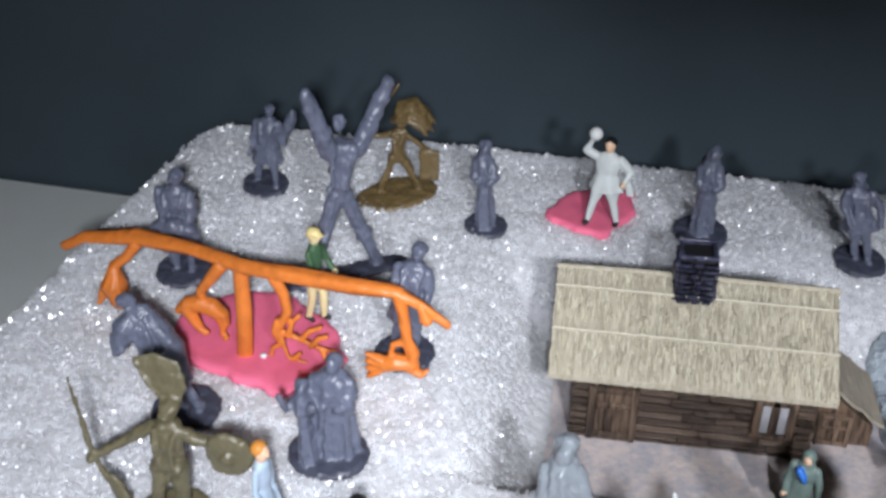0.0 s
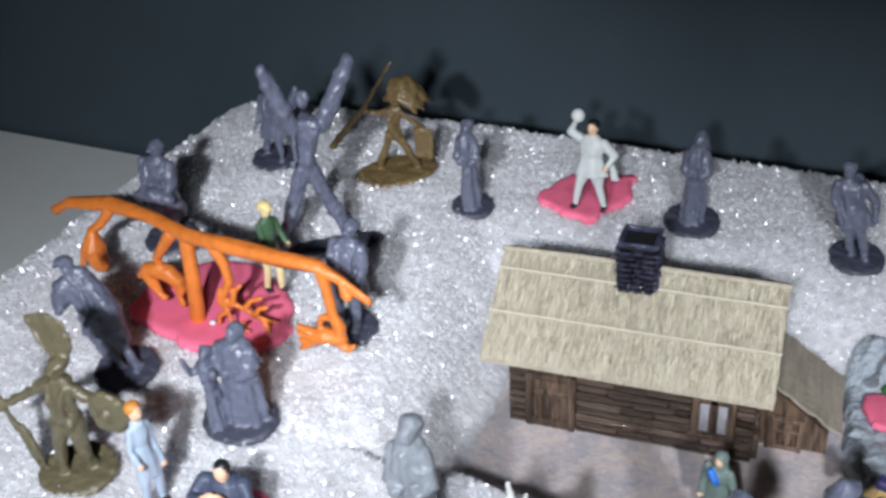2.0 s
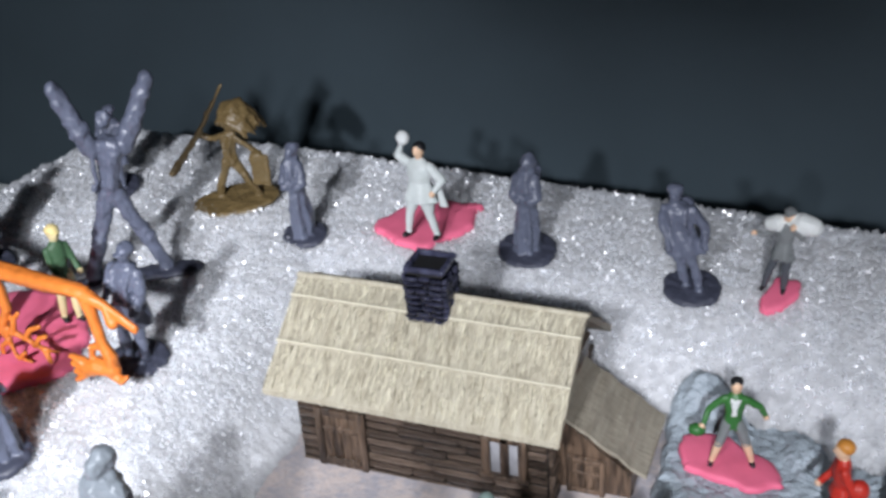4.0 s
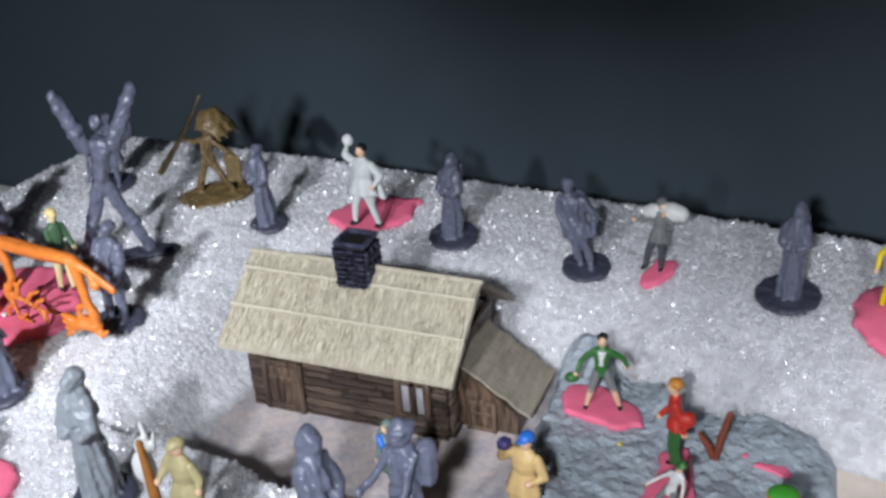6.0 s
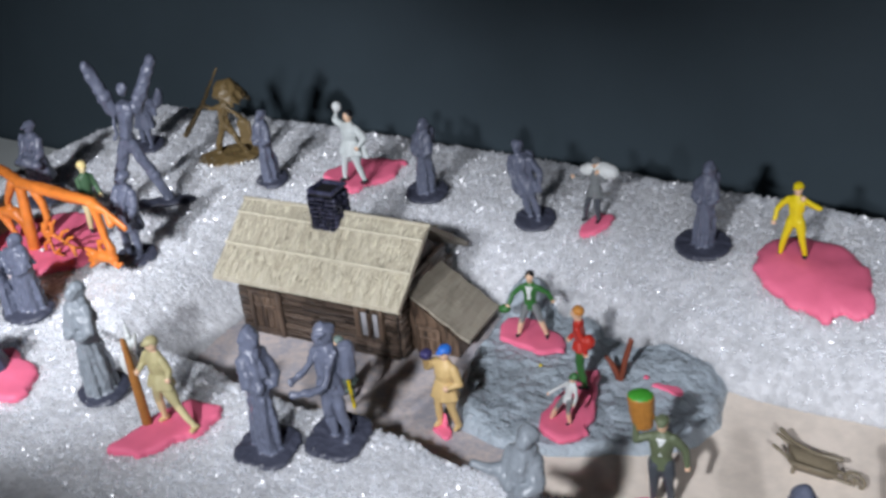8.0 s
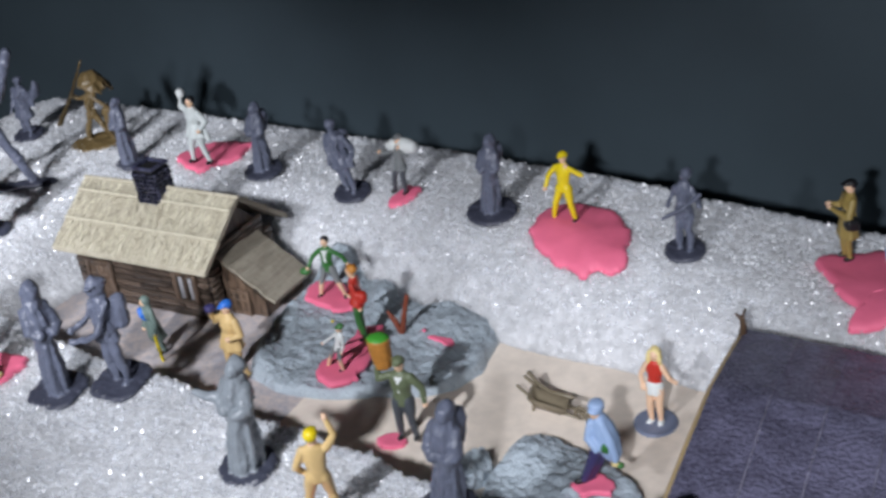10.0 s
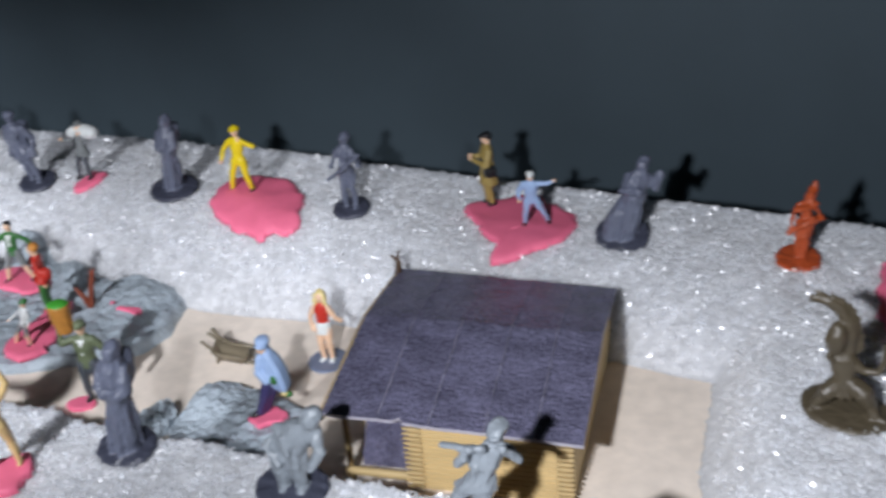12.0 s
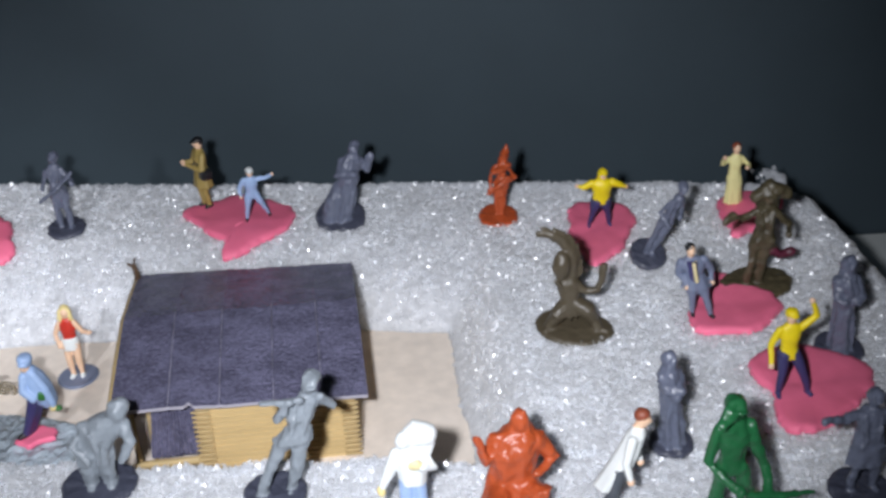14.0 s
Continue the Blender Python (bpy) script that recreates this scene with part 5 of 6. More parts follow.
def base(s, m, rx, ry, h=0.13, turn=0.0, square=1.0, tilt=0.17):
    """A moulded foot plate, tipped back a little in the soft snow."""
    n = 30
    a = np.linspace(0, 2 * math.pi, n, endpoint=False)
    c, q = math.cos(radians(turn)), math.sin(radians(turn))
    out = []
    for k, z in ((1.0, -0.02), (1.0, h * 0.6), (0.9, h)):
        x, y = rx * k * np.sign(np.cos(a)) * abs(np.cos(a)) ** square, ry * k * np.sign(np.sin(a)) * abs(np.sin(a)) ** square
        out.append(np.stack([x * c - y * q, x * q + y * c, z + tilt * (x * q + y * c + 0.5 * ry)], -1))
    # grey bases get the copy with shade in its colour
    s.rings(out, GREY_BASE if m in (GREY, GREY_PALE) else m)


def moulded(m, h, kind, build=0.95, coat=0.42, hands=None, elbows=None, feet=None, lean=(0, 0), wide=0.85, extra=(), seed=0):
    """A figure in one plastic: kind 'robe' or 'trousers'."""
    if kind == "robe":
        s = Sculpt()

        def p(x, y, z):
            return (h * (x + lean[0] * z), h * (y + lean[1] * z), h * z)

        wide *= 0.84
        s.loft([p(0, 0, 0.0) + (0.16 * h * wide, 0.13 * h), p(0.01, 0, 0.12) + (0.15 * h * wide, 0.12 * h), p(0, 0, 0.3) + (0.135 * h * wide, 0.11 * h), p(0, 0, 0.5) + (0.125 * h * wide, 0.105 * h), p(0, 0, 0.68) + (0.14 * h * wide, 0.1 * h), p(0, 0, 0.78) + (0.125 * h * wide, 0.09 * h), p(0, 0, 0.86) + (0.06 * h, 0.055 * h)], m, 32, 0.15, 9, seed)
        s.blob(p(0, -0.015, 0.92), (0.062 * h, 0.07 * h, 0.082 * h), m)
        s.blob(p(0, 0.02, 0.935), (0.076 * h, 0.075 * h, 0.085 * h), m)
        for i, side in enumerate((-1, 1)):
            sh = np.array((0.12 * side * wide, 0, 0.77))
            hd = np.array((hands or ((-0.05, -0.12, 0.58), (0.05, -0.12, 0.56)))[i])
            el = np.array(elbows[i]) if elbows else (sh + hd) / 2 + (0.05 * side, 0.0, -0.06)
            s.tube([p(*sh), p(*el), p(*(el * 0.15 + hd * 0.85))], [0.055 * h, 0.052 * h, 0.048 * h], m)
            s.blob(p(*hd), 0.03 * h, m, 8, 6)
        s.loft([p(0, 0, 0.5) + (0.132 * h * wide, 0.112 * h), p(0, 0, 0.53) + (0.135 * h * wide, 0.114 * h), p(0, 0, 0.55) + (0.125 * h * wide, 0.105 * h)], m, 24)
        s.loft([p(0, 0, 0.64) + (0.17 * h * wide, 0.118 * h), p(0, 0, 0.7) + (0.162 * h * wide, 0.112 * h), p(0, 0, 0.8) + (0.13 * h * wide, 0.096 * h), p(0, 0, 0.87) + (0.075 * h, 0.07 * h)], m, 28, 0.12, 8, seed + 1)
        for k in range(7):
            a = 0.5 + seed + k * 0.9
            x, y = 0.16 * wide * math.cos(a), 0.13 * math.sin(a)
            s.tube([p(x, y, 0.02), p(x * 0.92, y * 0.92, 0.22), p(x * 0.8, y * 0.8, 0.46)], [0.026 * h, 0.022 * h, 0.012 * h], m, 6)
    else:
        s, p = man(h, m, m, m, m, m, feet=feet or ((-0.1, 0), (0.1, 0.02)), hands=hands or ((-0.1, -0.15, 0.6), (0.1, -0.15, 0.55)), elbows=elbows, lean=lean, coat=coat, hat="cap", hatm=m, build=build, fold=0.1)
        b = build * 0.86
        s.loft([p(0, 0, 0.5) + (0.106 * h * b, 0.08 * h * b), p(0, 0, 0.53) + (0.11 * h * b, 0.083 * h * b), p(0, 0, 0.56) + (0.104 * h * b, 0.078 * h * b)], m, 24)
        s.loft([p(0, 0, 0.81) + (0.1 * h * b, 0.068 * h), p(0, 0.01, 0.85) + (0.062 * h, 0.056 * h)], m, 16)
        for side in (-1, 1):
            s.tube([p(0.05 * side * b, -0.068 * b, 0.54), p(0.055 * side * b, -0.078 * b, 0.68), p(0.07 * side * b, -0.05, 0.8)], 0.016 * h, m, 6)
            s.blob(p(0.075 * side * b, -0.065 * b, 0.5), (0.03 * h, 0.024 * h, 0.03 * h), m, 8, 6)
    for pts, rad in extra:
        s.tube([p(*t) for t in pts], [r * h for r in rad], m, 8)
    s.rough(0.03 * h, 3.6 / h)
    s.rough(0.012 * h, 11 / h)
    return s


def grey(place, h, kind, b=(0.75, 0.7), turn=0, yaw=0, m=GREY, label="", name="toy_soldier", category="toy figure", group=GREYS, square=1.0, **kw):
    s = moulded(m, h - 0.1, kind, **kw).turned(yaw)
    s.v = [v + (0, 0, 0.1) for v in s.v]
    ob_z = place[2] if len(place) > 2 else ground_h(place[0], place[1])
    base(s, m, b[0] * 0.82, max(b[1], 0.92 * b[0]) * 0.82, 0.13, turn, square)
    return fuse(thing(name, s, (place[0], place[1], ob_z - 0.02), label, category, group))


gun = [(((-0.2, -0.14, 0.45), (0.05, -0.18, 0.62), (0.22, -0.16, 0.8)), (0.025, 0.03, 0.02))]
pack = [(((0.0, 0.12, 0.62), (0.0, 0.14, 0.78)), (0.09, 0.09))]
grey((-10.24, 3.05), 3.2, "trousers", (0.95, 0.72), 10, build=1.5, coat=0.26, feet=((-0.06, 0), (0.08, 0.02)), hands=((-0.08, -0.16, 0.6), (0.12, -0.14, 0.5)), label="dark grey moulded figure in a long coat behind the pole", extra=[(((-0.14, -0.13, 0.52), (0.0, -0.16, 0.55), (0.14, -0.13, 0.5)), (0.06, 0.075, 0.06))])
grey((-9.3, 7.95), 2.8, "trousers", (0.9, 0.75), -20, feet=((-0.12, 0.05), (0.14, -0.06)), lean=(0.1, 0), build=1.35, coat=0.3, hands=((-0.17, -0.1, 0.44), (0.16, 0.06, 0.5)), label="dark grey moulded figure striding near the corner", extra=[(((0.06, 0.08, 0.6), (0.2, 0.12, 0.7), (0.24, 0.12, 0.86)), (0.08, 0.08, 0.05))])
grey((-2.3, 6.75), 2.85, "robe", (0.78, 0.62), 0, lean=(-0.05, 0), wide=0.7, seed=2, label="slim dark grey moulded figure on a round base")
grey((3.95, 7.4), 2.85, "robe", (0.98, 0.72), -10, lean=(0.02, 0), seed=3, label="hooded dark grey moulded figure with long hair", extra=pack)
grey((8.4, 6.75), 2.85, "trousers", (0.9, 0.72), -15, lean=(-0.2, 0), feet=((-0.04, 0), (0.08, -0.03)), hands=((-0.1, -0.13, 0.46), (0.2, -0.06, 0.44)), elbows=((-0.17, -0.02, 0.62), (0.21, 0.02, 0.62)), build=1.4, coat=0.36, label="dark grey moulded figure leaning over its base", extra=[(((0.02, 0.1, 0.56), (0.04, 0.12, 0.76)), (0.08, 0.09))])
grey((14.15, 6.6), 2.9, "robe", (1.1, 0.8), -8, lean=(0.05, 0), seed=4, label="tall cloaked dark grey moulded figure", extra=pack)
grey((21.15, 5.85), 2.85, "trousers", (0.78, 0.75), 0, hands=((-0.16, -0.1, 0.6), (0.2, -0.08, 0.62)), feet=((-0.05, 0), (0.07, 0)), label="dark grey moulded figure holding a bundle", extra=gun)
s = moulded(GREY, 2.9, "robe", lean=(0.24, 0.0), seed=5, wide=0.95, hands=((0.06, -0.14, 0.66), (0.2, -0.05, 0.84)), elbows=((-0.14, -0.06, 0.62), (0.2, 0, 0.64)))
s.tube([(-0.35, -0.1, 0.15), (-0.22, -0.05, 0.75), (0.1, 0, 1.4)], [0.3, 0.3, 0.2], GREY, 12)
base(s, GREY, 0.85, 0.8, 0.13, -20, 1.0, 0.4)
fuse(thing("toy_soldier", s, (30.4, 5.0, ground_h(30.4, 5.0) - 0.05), "dark grey moulded figure in a wide skirt leaning sideways", "toy figure", GREYS))
tipped = grey((39.75, 0.35, 1.95), 2.65, "trousers", (0.7, 0.7), 30, lean=(0.3, 0.16), feet=((-0.05, 0), (0.02, 0.02)), hands=((0.0, -0.12, 0.5), (0.1, -0.1, 0.62)), elbows=((-0.12, 0, 0.62), (0.14, 0.02, 0.64)), build=0.78, coat=0.46, label="slim dark grey moulded figure toppling to one side")
tipped.rotation_euler = (radians(20), radians(3), 0)
grey((43.5, -5.3), 2.85, "robe", (0.8, 0.8), 0, seed=6, label="cloaked dark grey moulded figure at the board's edge")
grey((37.95, -8.6), 2.65, "robe", (0.66, 0.6), 0, lean=(-0.06, 0), seed=7, yaw=15, wide=0.85, hands=((0.04, -0.14, 0.66), (-0.04, -0.15, 0.6)), label="grey moulded figure hugging itself", m=GREY)
grey((41.6, -11.0), 2.8, "trousers", (0.9, 0.8), 0, hands=((-0.46, -0.12, 0.84), (0.2, -0.1, 0.4)), elbows=((-0.26, -0.03, 0.78), (0.25, 0, 0.6)), coat=0.3, build=1.25, label="dark grey moulded figure pointing with one arm")
grey((19.65, -7.25), 3.2, "robe", (0.95, 0.85), 0, lean=(0.08, 0), seed=8, label="dark grey moulded figure in a long dress", m=GREY, extra=pack)
grey((14.05, -7.5), 3.4, "robe", (0.95, 0.7), 0, lean=(0.1, 0), seed=9, m=GREY_PALE, label="pale grey moulded figure in a long coat", extra=[(((-0.16, -0.05, 0.66), (-0.22, -0.08, 0.68), (-0.34, -0.1, 0.7)), (0.05, 0.04, 0.03))])
grey((6.65, -6.6), 3.6, "robe", (1.0, 0.92), 0, square=0.6, wide=0.66, lean=(0.02, 0), seed=10, label="dark grey moulded figure standing with arms folded", yaw=70)
grey((8.2, -5.65), 3.45, "trousers", (0.98, 0.98), 0, square=0.6, hands=((-0.24, -0.16, 0.56), (-0.2, -0.2, 0.48)), elbows=((-0.17, 0, 0.62), (0.06, -0.14, 0.56)), feet=((-0.02, 0), (0.1, 0.0)), label="dark grey moulded figure with a rucksack, hands out", extra=[(((0.1, 0.1, 0.58), (0.1, 0.11, 0.76)), (0.075, 0.07)), (((-0.02, 0.0, 0.9), (-0.02, -0.01, 0.97)), (0.08, 0.07))])
grey((0.7, -6.1), 3.5, "robe", (0.95, 0.6), 0, lean=(-0.05, 0), seed=11, m=GREY_PALE, label="pale grey moulded figure hunched in a long robe")
grey((-8.2, -2.65), 3.1, "trousers", (1.0, 0.8), 20, lean=(-0.39, 0.02), build=1.25, coat=0.36, feet=((0.0, 0), (0.12, 0.03)), hands=((-0.18, -0.12, 0.6), (0.02, -0.14, 0.52)), elbows=((-0.2, -0.04, 0.68), (0.16, -0.02, 0.64)), label="dark grey moulded figure stooping under a cloak",
     extra=[(((0.04, 0.05, 0.84), (-0.14, -0.03, 0.72), (-0.24, -0.08, 0.56)), (0.08, 0.11, 0.05)), (((0.1, 0.04, 0.8), (0.15, 0.04, 0.56), (0.12, 0.04, 0.28)), (0.07, 0.1, 0.05)), (((-0.04, 0.02, 0.5), (-0.08, 0.0, 0.3), (-0.1, -0.02, 0.12)), (0.1, 0.08, 0.03))])
grey((-3.6, 0.35), 3.35, "trousers", (0.95, 0.6), 15, build=1.25, coat=0.34, lean=(0.1, 0), feet=((-0.07, 0), (0.07, 0.02)), hands=((-0.1, -0.14, 0.62), (0.12, -0.12, 0.5)), label="dark grey moulded figure standing with folded hands")

# a pair kneeling together on one base
s = moulded(GREY, 2.75, "robe", seed=13, lean=(0.0, 0), wide=1.45)
s.v = [b + (0.14, 0.05, 0) for b in s.v]
s2 = moulded(GREY, 2.2, "robe", seed=14, lean=(-0.06, 0), wide=0.6, hands=((-0.2, -0.12, 0.9), (0.14, -0.1, 0.8)), elbows=((-0.16, -0.06, 0.7), (0.12, -0.08, 0.7)))
for part_v in s2.v:
    part_v += (-0.36, -0.28, 0.05)
for i, v in enumerate(s2.v):
    s.v.append(v)
s.f += [tuple(k + s.count for k in f) for f in s2.f]
s.m += s2.m
s.count += s2.count
base(s, GREY, 0.92, 0.74, 0.17)
fuse(thing("toy_soldier", s, (-4.6, -3.6, ground_h(-4.6, -3.6)), "two dark grey moulded figures embracing on one base", "toy figure", GREYS))

# hunched pale figure with its base
s = Sculpt()
for a, b in ((-0.1, -0.16), (0.2, 0.3)):
    s.tube([(a, 0, 1.15), ((a + b) / 2, -0.05, 0.62), (b, 0, 0.14)], [0.26, 0.2, 0.15], GREY_PALE, 12)
    s.tube([(b, 0.02, 0.14), (b + 0.02, -0.22, 0.13)], [0.14, 0.1], GREY_PALE, 8)
s.loft([(0.02, 0, 0.82, 0.46, 0.34), (0.06, 0, 1.1, 0.42, 0.32), (0.12, 0, 1.25, 0.42, 0.32), (0.26, 0, 1.6, 0.5, 0.36), (0.42, 0, 1.92, 0.48, 0.34), (0.6, -0.04, 2.1, 0.27, 0.23)], GREY_PALE, 24, 0.08, 7)
s.blob((0.8, -0.12, 2.24), (0.22, 0.24, 0.27), GREY_PALE)
s.blob((0.82, -0.06, 2.34), (0.25, 0.25, 0.2), GREY_PALE)
s.tube([(0.8, -0.1, 1.88), (0.96, -0.25, 1.45), (0.72, -0.42, 1.05)], [0.17, 0.15, 0.1], GREY_PALE)
s.tube([(-0.06, -0.1, 1.82), (-0.36, -0.2, 1.42), (-0.02, -0.42, 1.12)], [0.17, 0.15, 0.1], GREY_PALE)
s.tube([(0.1, -0.36, 1.8), (0.22, -0.4, 1.4), (0.2, -0.38, 0.95)], [0.05, 0.06, 0.05], GREY_PALE, 8)
s.rough(0.05, 2.2).rough(0.03, 6)
base(s, GREY_PALE, 0.9, 0.72)
fuse(thing("toy_soldier", s, (24.35, -8.0, ground_h(24.35, -8.0) - 0.02), "pale grey moulded figure hunched over on its base", "toy figure", GREYS))

# pale figure holding a horn to the side
s = moulded(GREY_PALE, 3.3, "trousers", 1.0, 0.46, lean=(0.36, 0), feet=((-0.12, -0.03), (0.09, 0.02)), hands=((-0.12, -0.14, 0.88), (0.06, -0.13, 0.9)), elbows=((-0.15, -0.08, 0.7), (0.18, -0.05, 0.74)), extra=[(((-0.3, -0.1, 0.86), (-0.18, -0.12, 0.87), (-0.06, -0.12, 0.88)), (0.03, 0.026, 0.03))])
base(s, GREY_PALE, 0.75, 0.62)
fuse(thing("toy_soldier", s, (28.5, -8.95, ground_h(28.5, -8.95) - 0.02), "pale grey moulded figure aiming to one side", "toy figure", GREYS))

# great figure with both arms thrown up
s = Sculpt()
o = np.array((-5.87, 3.46, 1.9))


def q3(*v):
    return np.array(v) - o


legs = ((q3(-6.68, 2.97, 2.05), q3(-5.98, 3.45, 4.5)), (q3(-4.98, 4.11, 2.0), q3(-5.8, 3.55, 4.5)))
arms = ((q3(-6.08, 3.36, 5.7), q3(-6.58, 3.05, 7.45)), (q3(-5.42, 3.82, 5.7), q3(-4.74, 4.28, 7.38)))
for a, b in legs:
    s.tube([a, a + (b - a) * 0.2, a + (b - a) * 0.5, a + (b - a) * 0.75, b], [0.15, 0.18, 0.2, 0.21, 0.22], GREY, 14)
    for k, w in ((0.06, 0.2), (0.42, 0.235), (0.5, 0.225)):
        s.tube([a + (b - a) * k, a + (b - a) * (k + 0.03)], w, GREY, 12)
    s.tube([a + (0, 0.05, -0.04), a + (-0.05, -0.3, -0.08)], [0.18, 0.13], GREY, 10)
for a, b in arms:
    s.tube([a, a + (b - a) * 0.35, a + (b - a) * 0.7, b], [0.24, 0.23, 0.2, 0.19], GREY, 14)
    for k, w in ((0.3, 0.26), (0.36, 0.25), (0.78, 0.225)):
        s.tube([a + (b - a) * k, a + (b - a) * (k + 0.04)], w, GREY, 12)
    s.blob(b, (0.19, 0.19, 0.2), GREY)
s.loft([tuple(q3(-5.9, 3.5, 4.3)) + (0.28, 0.24), tuple(q3(-5.88, 3.5, 4.62)) + (0.27, 0.23), tuple(q3(-5.86, 3.5, 4.68)) + (0.3, 0.26), tuple(q3(-5.86, 3.5, 4.8)) + (0.29, 0.25), tuple(q3(-5.86, 3.5, 4.86)) + (0.25, 0.21), tuple(q3(-5.8, 3.55, 5.3)) + (0.33, 0.26), tuple(q3(-5.76, 3.58, 5.75)) + (0.4, 0.27), tuple(q3(-5.76, 3.6, 6.0)) + (0.27, 0.23)], GREY, 24, 0.06, 6)
for side in (-1, 1):
    s.tube([q3(-5.8 + 0.17 * side, 3.3 + 0.1 * side, 4.9), q3(-5.78 + 0.2 * side, 3.26 + 0.1 * side, 5.4), q3(-5.76 + 0.22 * side, 3.4 + 0.12 * side, 5.85)], [0.06, 0.07, 0.06], GREY, 8)
    s.blob(q3(-5.86 + 0.22 * side, 3.28 + 0.14 * side, 4.74), (0.1, 0.09, 0.1), GREY, 8, 6)
s.blob(q3(-5.92, 3.85, 6.3), (0.16, 0.18, 0.24), GREY)
s.tube([q3(-5.92, 3.9, 6.42), q3(-5.93, 3.87, 6.5)], [0.18, 0.14], GREY, 12)
s.rough(0.06, 2.2).rough(0.05, 6)
s.tube([q3(-7.1, 2.7, 1.98), q3(-5.9, 3.45, 2.0), q3(-4.6, 4.35, 1.98)], [0.3, 0.42, 0.42], GREY_BASE, 14, 0.35)
fuse(thing("toy_soldier", s, (-5.87, 3.46, 1.9), "large dark grey moulded figure, arms and legs spread", "toy figure", GREYS))

BROWNS = "feathered moulded figures"


def feathers(s, root, tip, n, width, m, side=(1, 0, 0)):
    root, tip, side = np.array(root), np.array(tip), np.array(side)
    for i in range(n):
        k = (i / (n - 1) - 0.5) * 2
        end = tip + side * width * k - np.array((0, 0, 0.12 * abs(k)))
        s.tube([root + side * 0.05 * k, (root + end) / 2 + side * 0.12 * k, end], [0.07, 0.15, 0.07], m, 6, 0.5)


# spearman with a round shield, front corner
s = moulded(OLIVE, 3.2, "trousers", 1.15, None, feet=((-0.07, -0.06), (0.09, 0.05)), hands=((-0.5, -0.05, 0.52), (0.4, -0.05, 0.74)), elbows=((-0.28, 0.02, 0.66), (0.28, 0.0, 0.72)), lean=(0.06, 0))
feathers(s, (0.25, 0.1, 3.0), (-0.05, 0.25, 4.1), 9, 0.42, OLIVE)
s.tube([(-1.75, -0.05, 3.55), (-1.5, -0.1, 1.9), (-0.9, -0.15, -0.1 + 0.2)], [0.05, 0.07, 0.06], OLIVE, 8)
s.tube([(-1.12, -0.14, 1.2), (-0.95, -0.16, 0.75), (-0.72, -0.18, 0.25)], [0.1, 0.2, 0.08], OLIVE, 10, 0.5)
s.disc((1.45, -0.3, 2.3), 0.5, OLIVE)
s.rough(0.03, 4)
base(s, OLIVE, 0.9, 0.75, 0.14, 15)
fuse(thing("toy_warrior", s, (-7.3, -6.05, ground_h(-7.3, -6.05) - 0.02), "olive-brown moulded warrior with spear and round shield", "toy figure", BROWNS))

# spearman near the wall
s = moulded(BRONZE, 2.75, "trousers", 0.9, None, feet=((-0.2, 0.0), (0.24, 0.12)), hands=((-0.34, 0, 0.76), (0.32, 0.05, 0.45)), elbows=((-0.24, 0.02, 0.74), (0.3, 0.06, 0.6)), lean=(0.05, 0))
for k in range(11):
    q = (k / 10 - 0.5) * 2
    top = 3.16 - 0.34 * q * q
    s.tube([(-0.12 + 0.12 * abs(q), 0.3 * q, 2.66), (0.1, 0.4 * q, top), (0.48, 0.5 * q, top + 0.12 - 0.1 * q * q), (0.84, 0.52 * q, top - 0.16), (1.02 + 0.07 * (k % 3), 0.46 * q, 2.5 + 0.12 * (k % 2) - 0.1 * q * q)], [0.06, 0.1, 0.12, 0.1, 0.03], BRONZE, 8)
s.tube([(-0.1, -0.2, 2.66), (0.12, -0.26, 2.72), (0.34, -0.2, 2.7)], 0.07, BRONZE, 8)
s.tube([(0.05, 0.1, 3.7), (-0.9, 0, 2.2), (-2.0, -0.05, 0.8)], [0.06, 0.08, 0.13], BRONZE, 8)
s.box((0.7, -0.1, 0.75), (1.3, 0.02, 1.75), BRONZE, 0.08)
s.rough(0.03, 4)
base(s, BRONZE, 1.3, 0.75, 0.14, 30)
fuse(thing("toy_warrior", s, (-5.2, 8.05, ground_h(-5.2, 8.05) - 0.02), "bronze-brown moulded warrior with spear and feathered crest", "toy figure", BROWNS))

# kneeling dancer
s = Sculpt()
s.tube([(-0.2, 0.05, 0.9), (-0.5, -0.1, 0.66), (-0.62, 0.02, 0.36), (-0.7, 0.05, 0.18)], [0.26, 0.24, 0.19, 0.16], BRONZE_DARK)
s.tube([(-0.68, 0.05, 0.18), (-0.84, -0.14, 0.15)], [0.12, 0.09], BRONZE_DARK)
s.tube([(0.0, 0.0, 0.92), (0.34, -0.22, 0.78), (0.48, -0.18, 0.45), (0.6, -0.26, 0.18)], [0.26, 0.24, 0.18, 0.15], BRONZE_DARK)
s.tube([(0.6, -0.24, 0.16), (0.82, -0.38, 0.14)], [0.11, 0.08], BRONZE_DARK)
s.loft([(-0.1, 0, 0.6, 0.34, 0.26), (-0.12, 0, 0.92, 0.32, 0.24), (-0.14, 0, 1.12, 0.27, 0.2), (-0.16, 0, 1.42, 0.32, 0.22), (-0.17, 0, 1.62, 0.3, 0.2), (-0.18, 0, 1.76, 0.18, 0.15)], BRONZE_DARK, 18, 0.06, 6)
for k in range(7):
    a = k * 0.9
    s.tube([(-0.12 + 0.18 * math.cos(a), 0.17 * math.sin(a), 0.94), (-0.12 + 0.25 * math.cos(a), 0.23 * math.sin(a), 0.52)], [0.06, 0.035], BRONZE_DARK, 6)
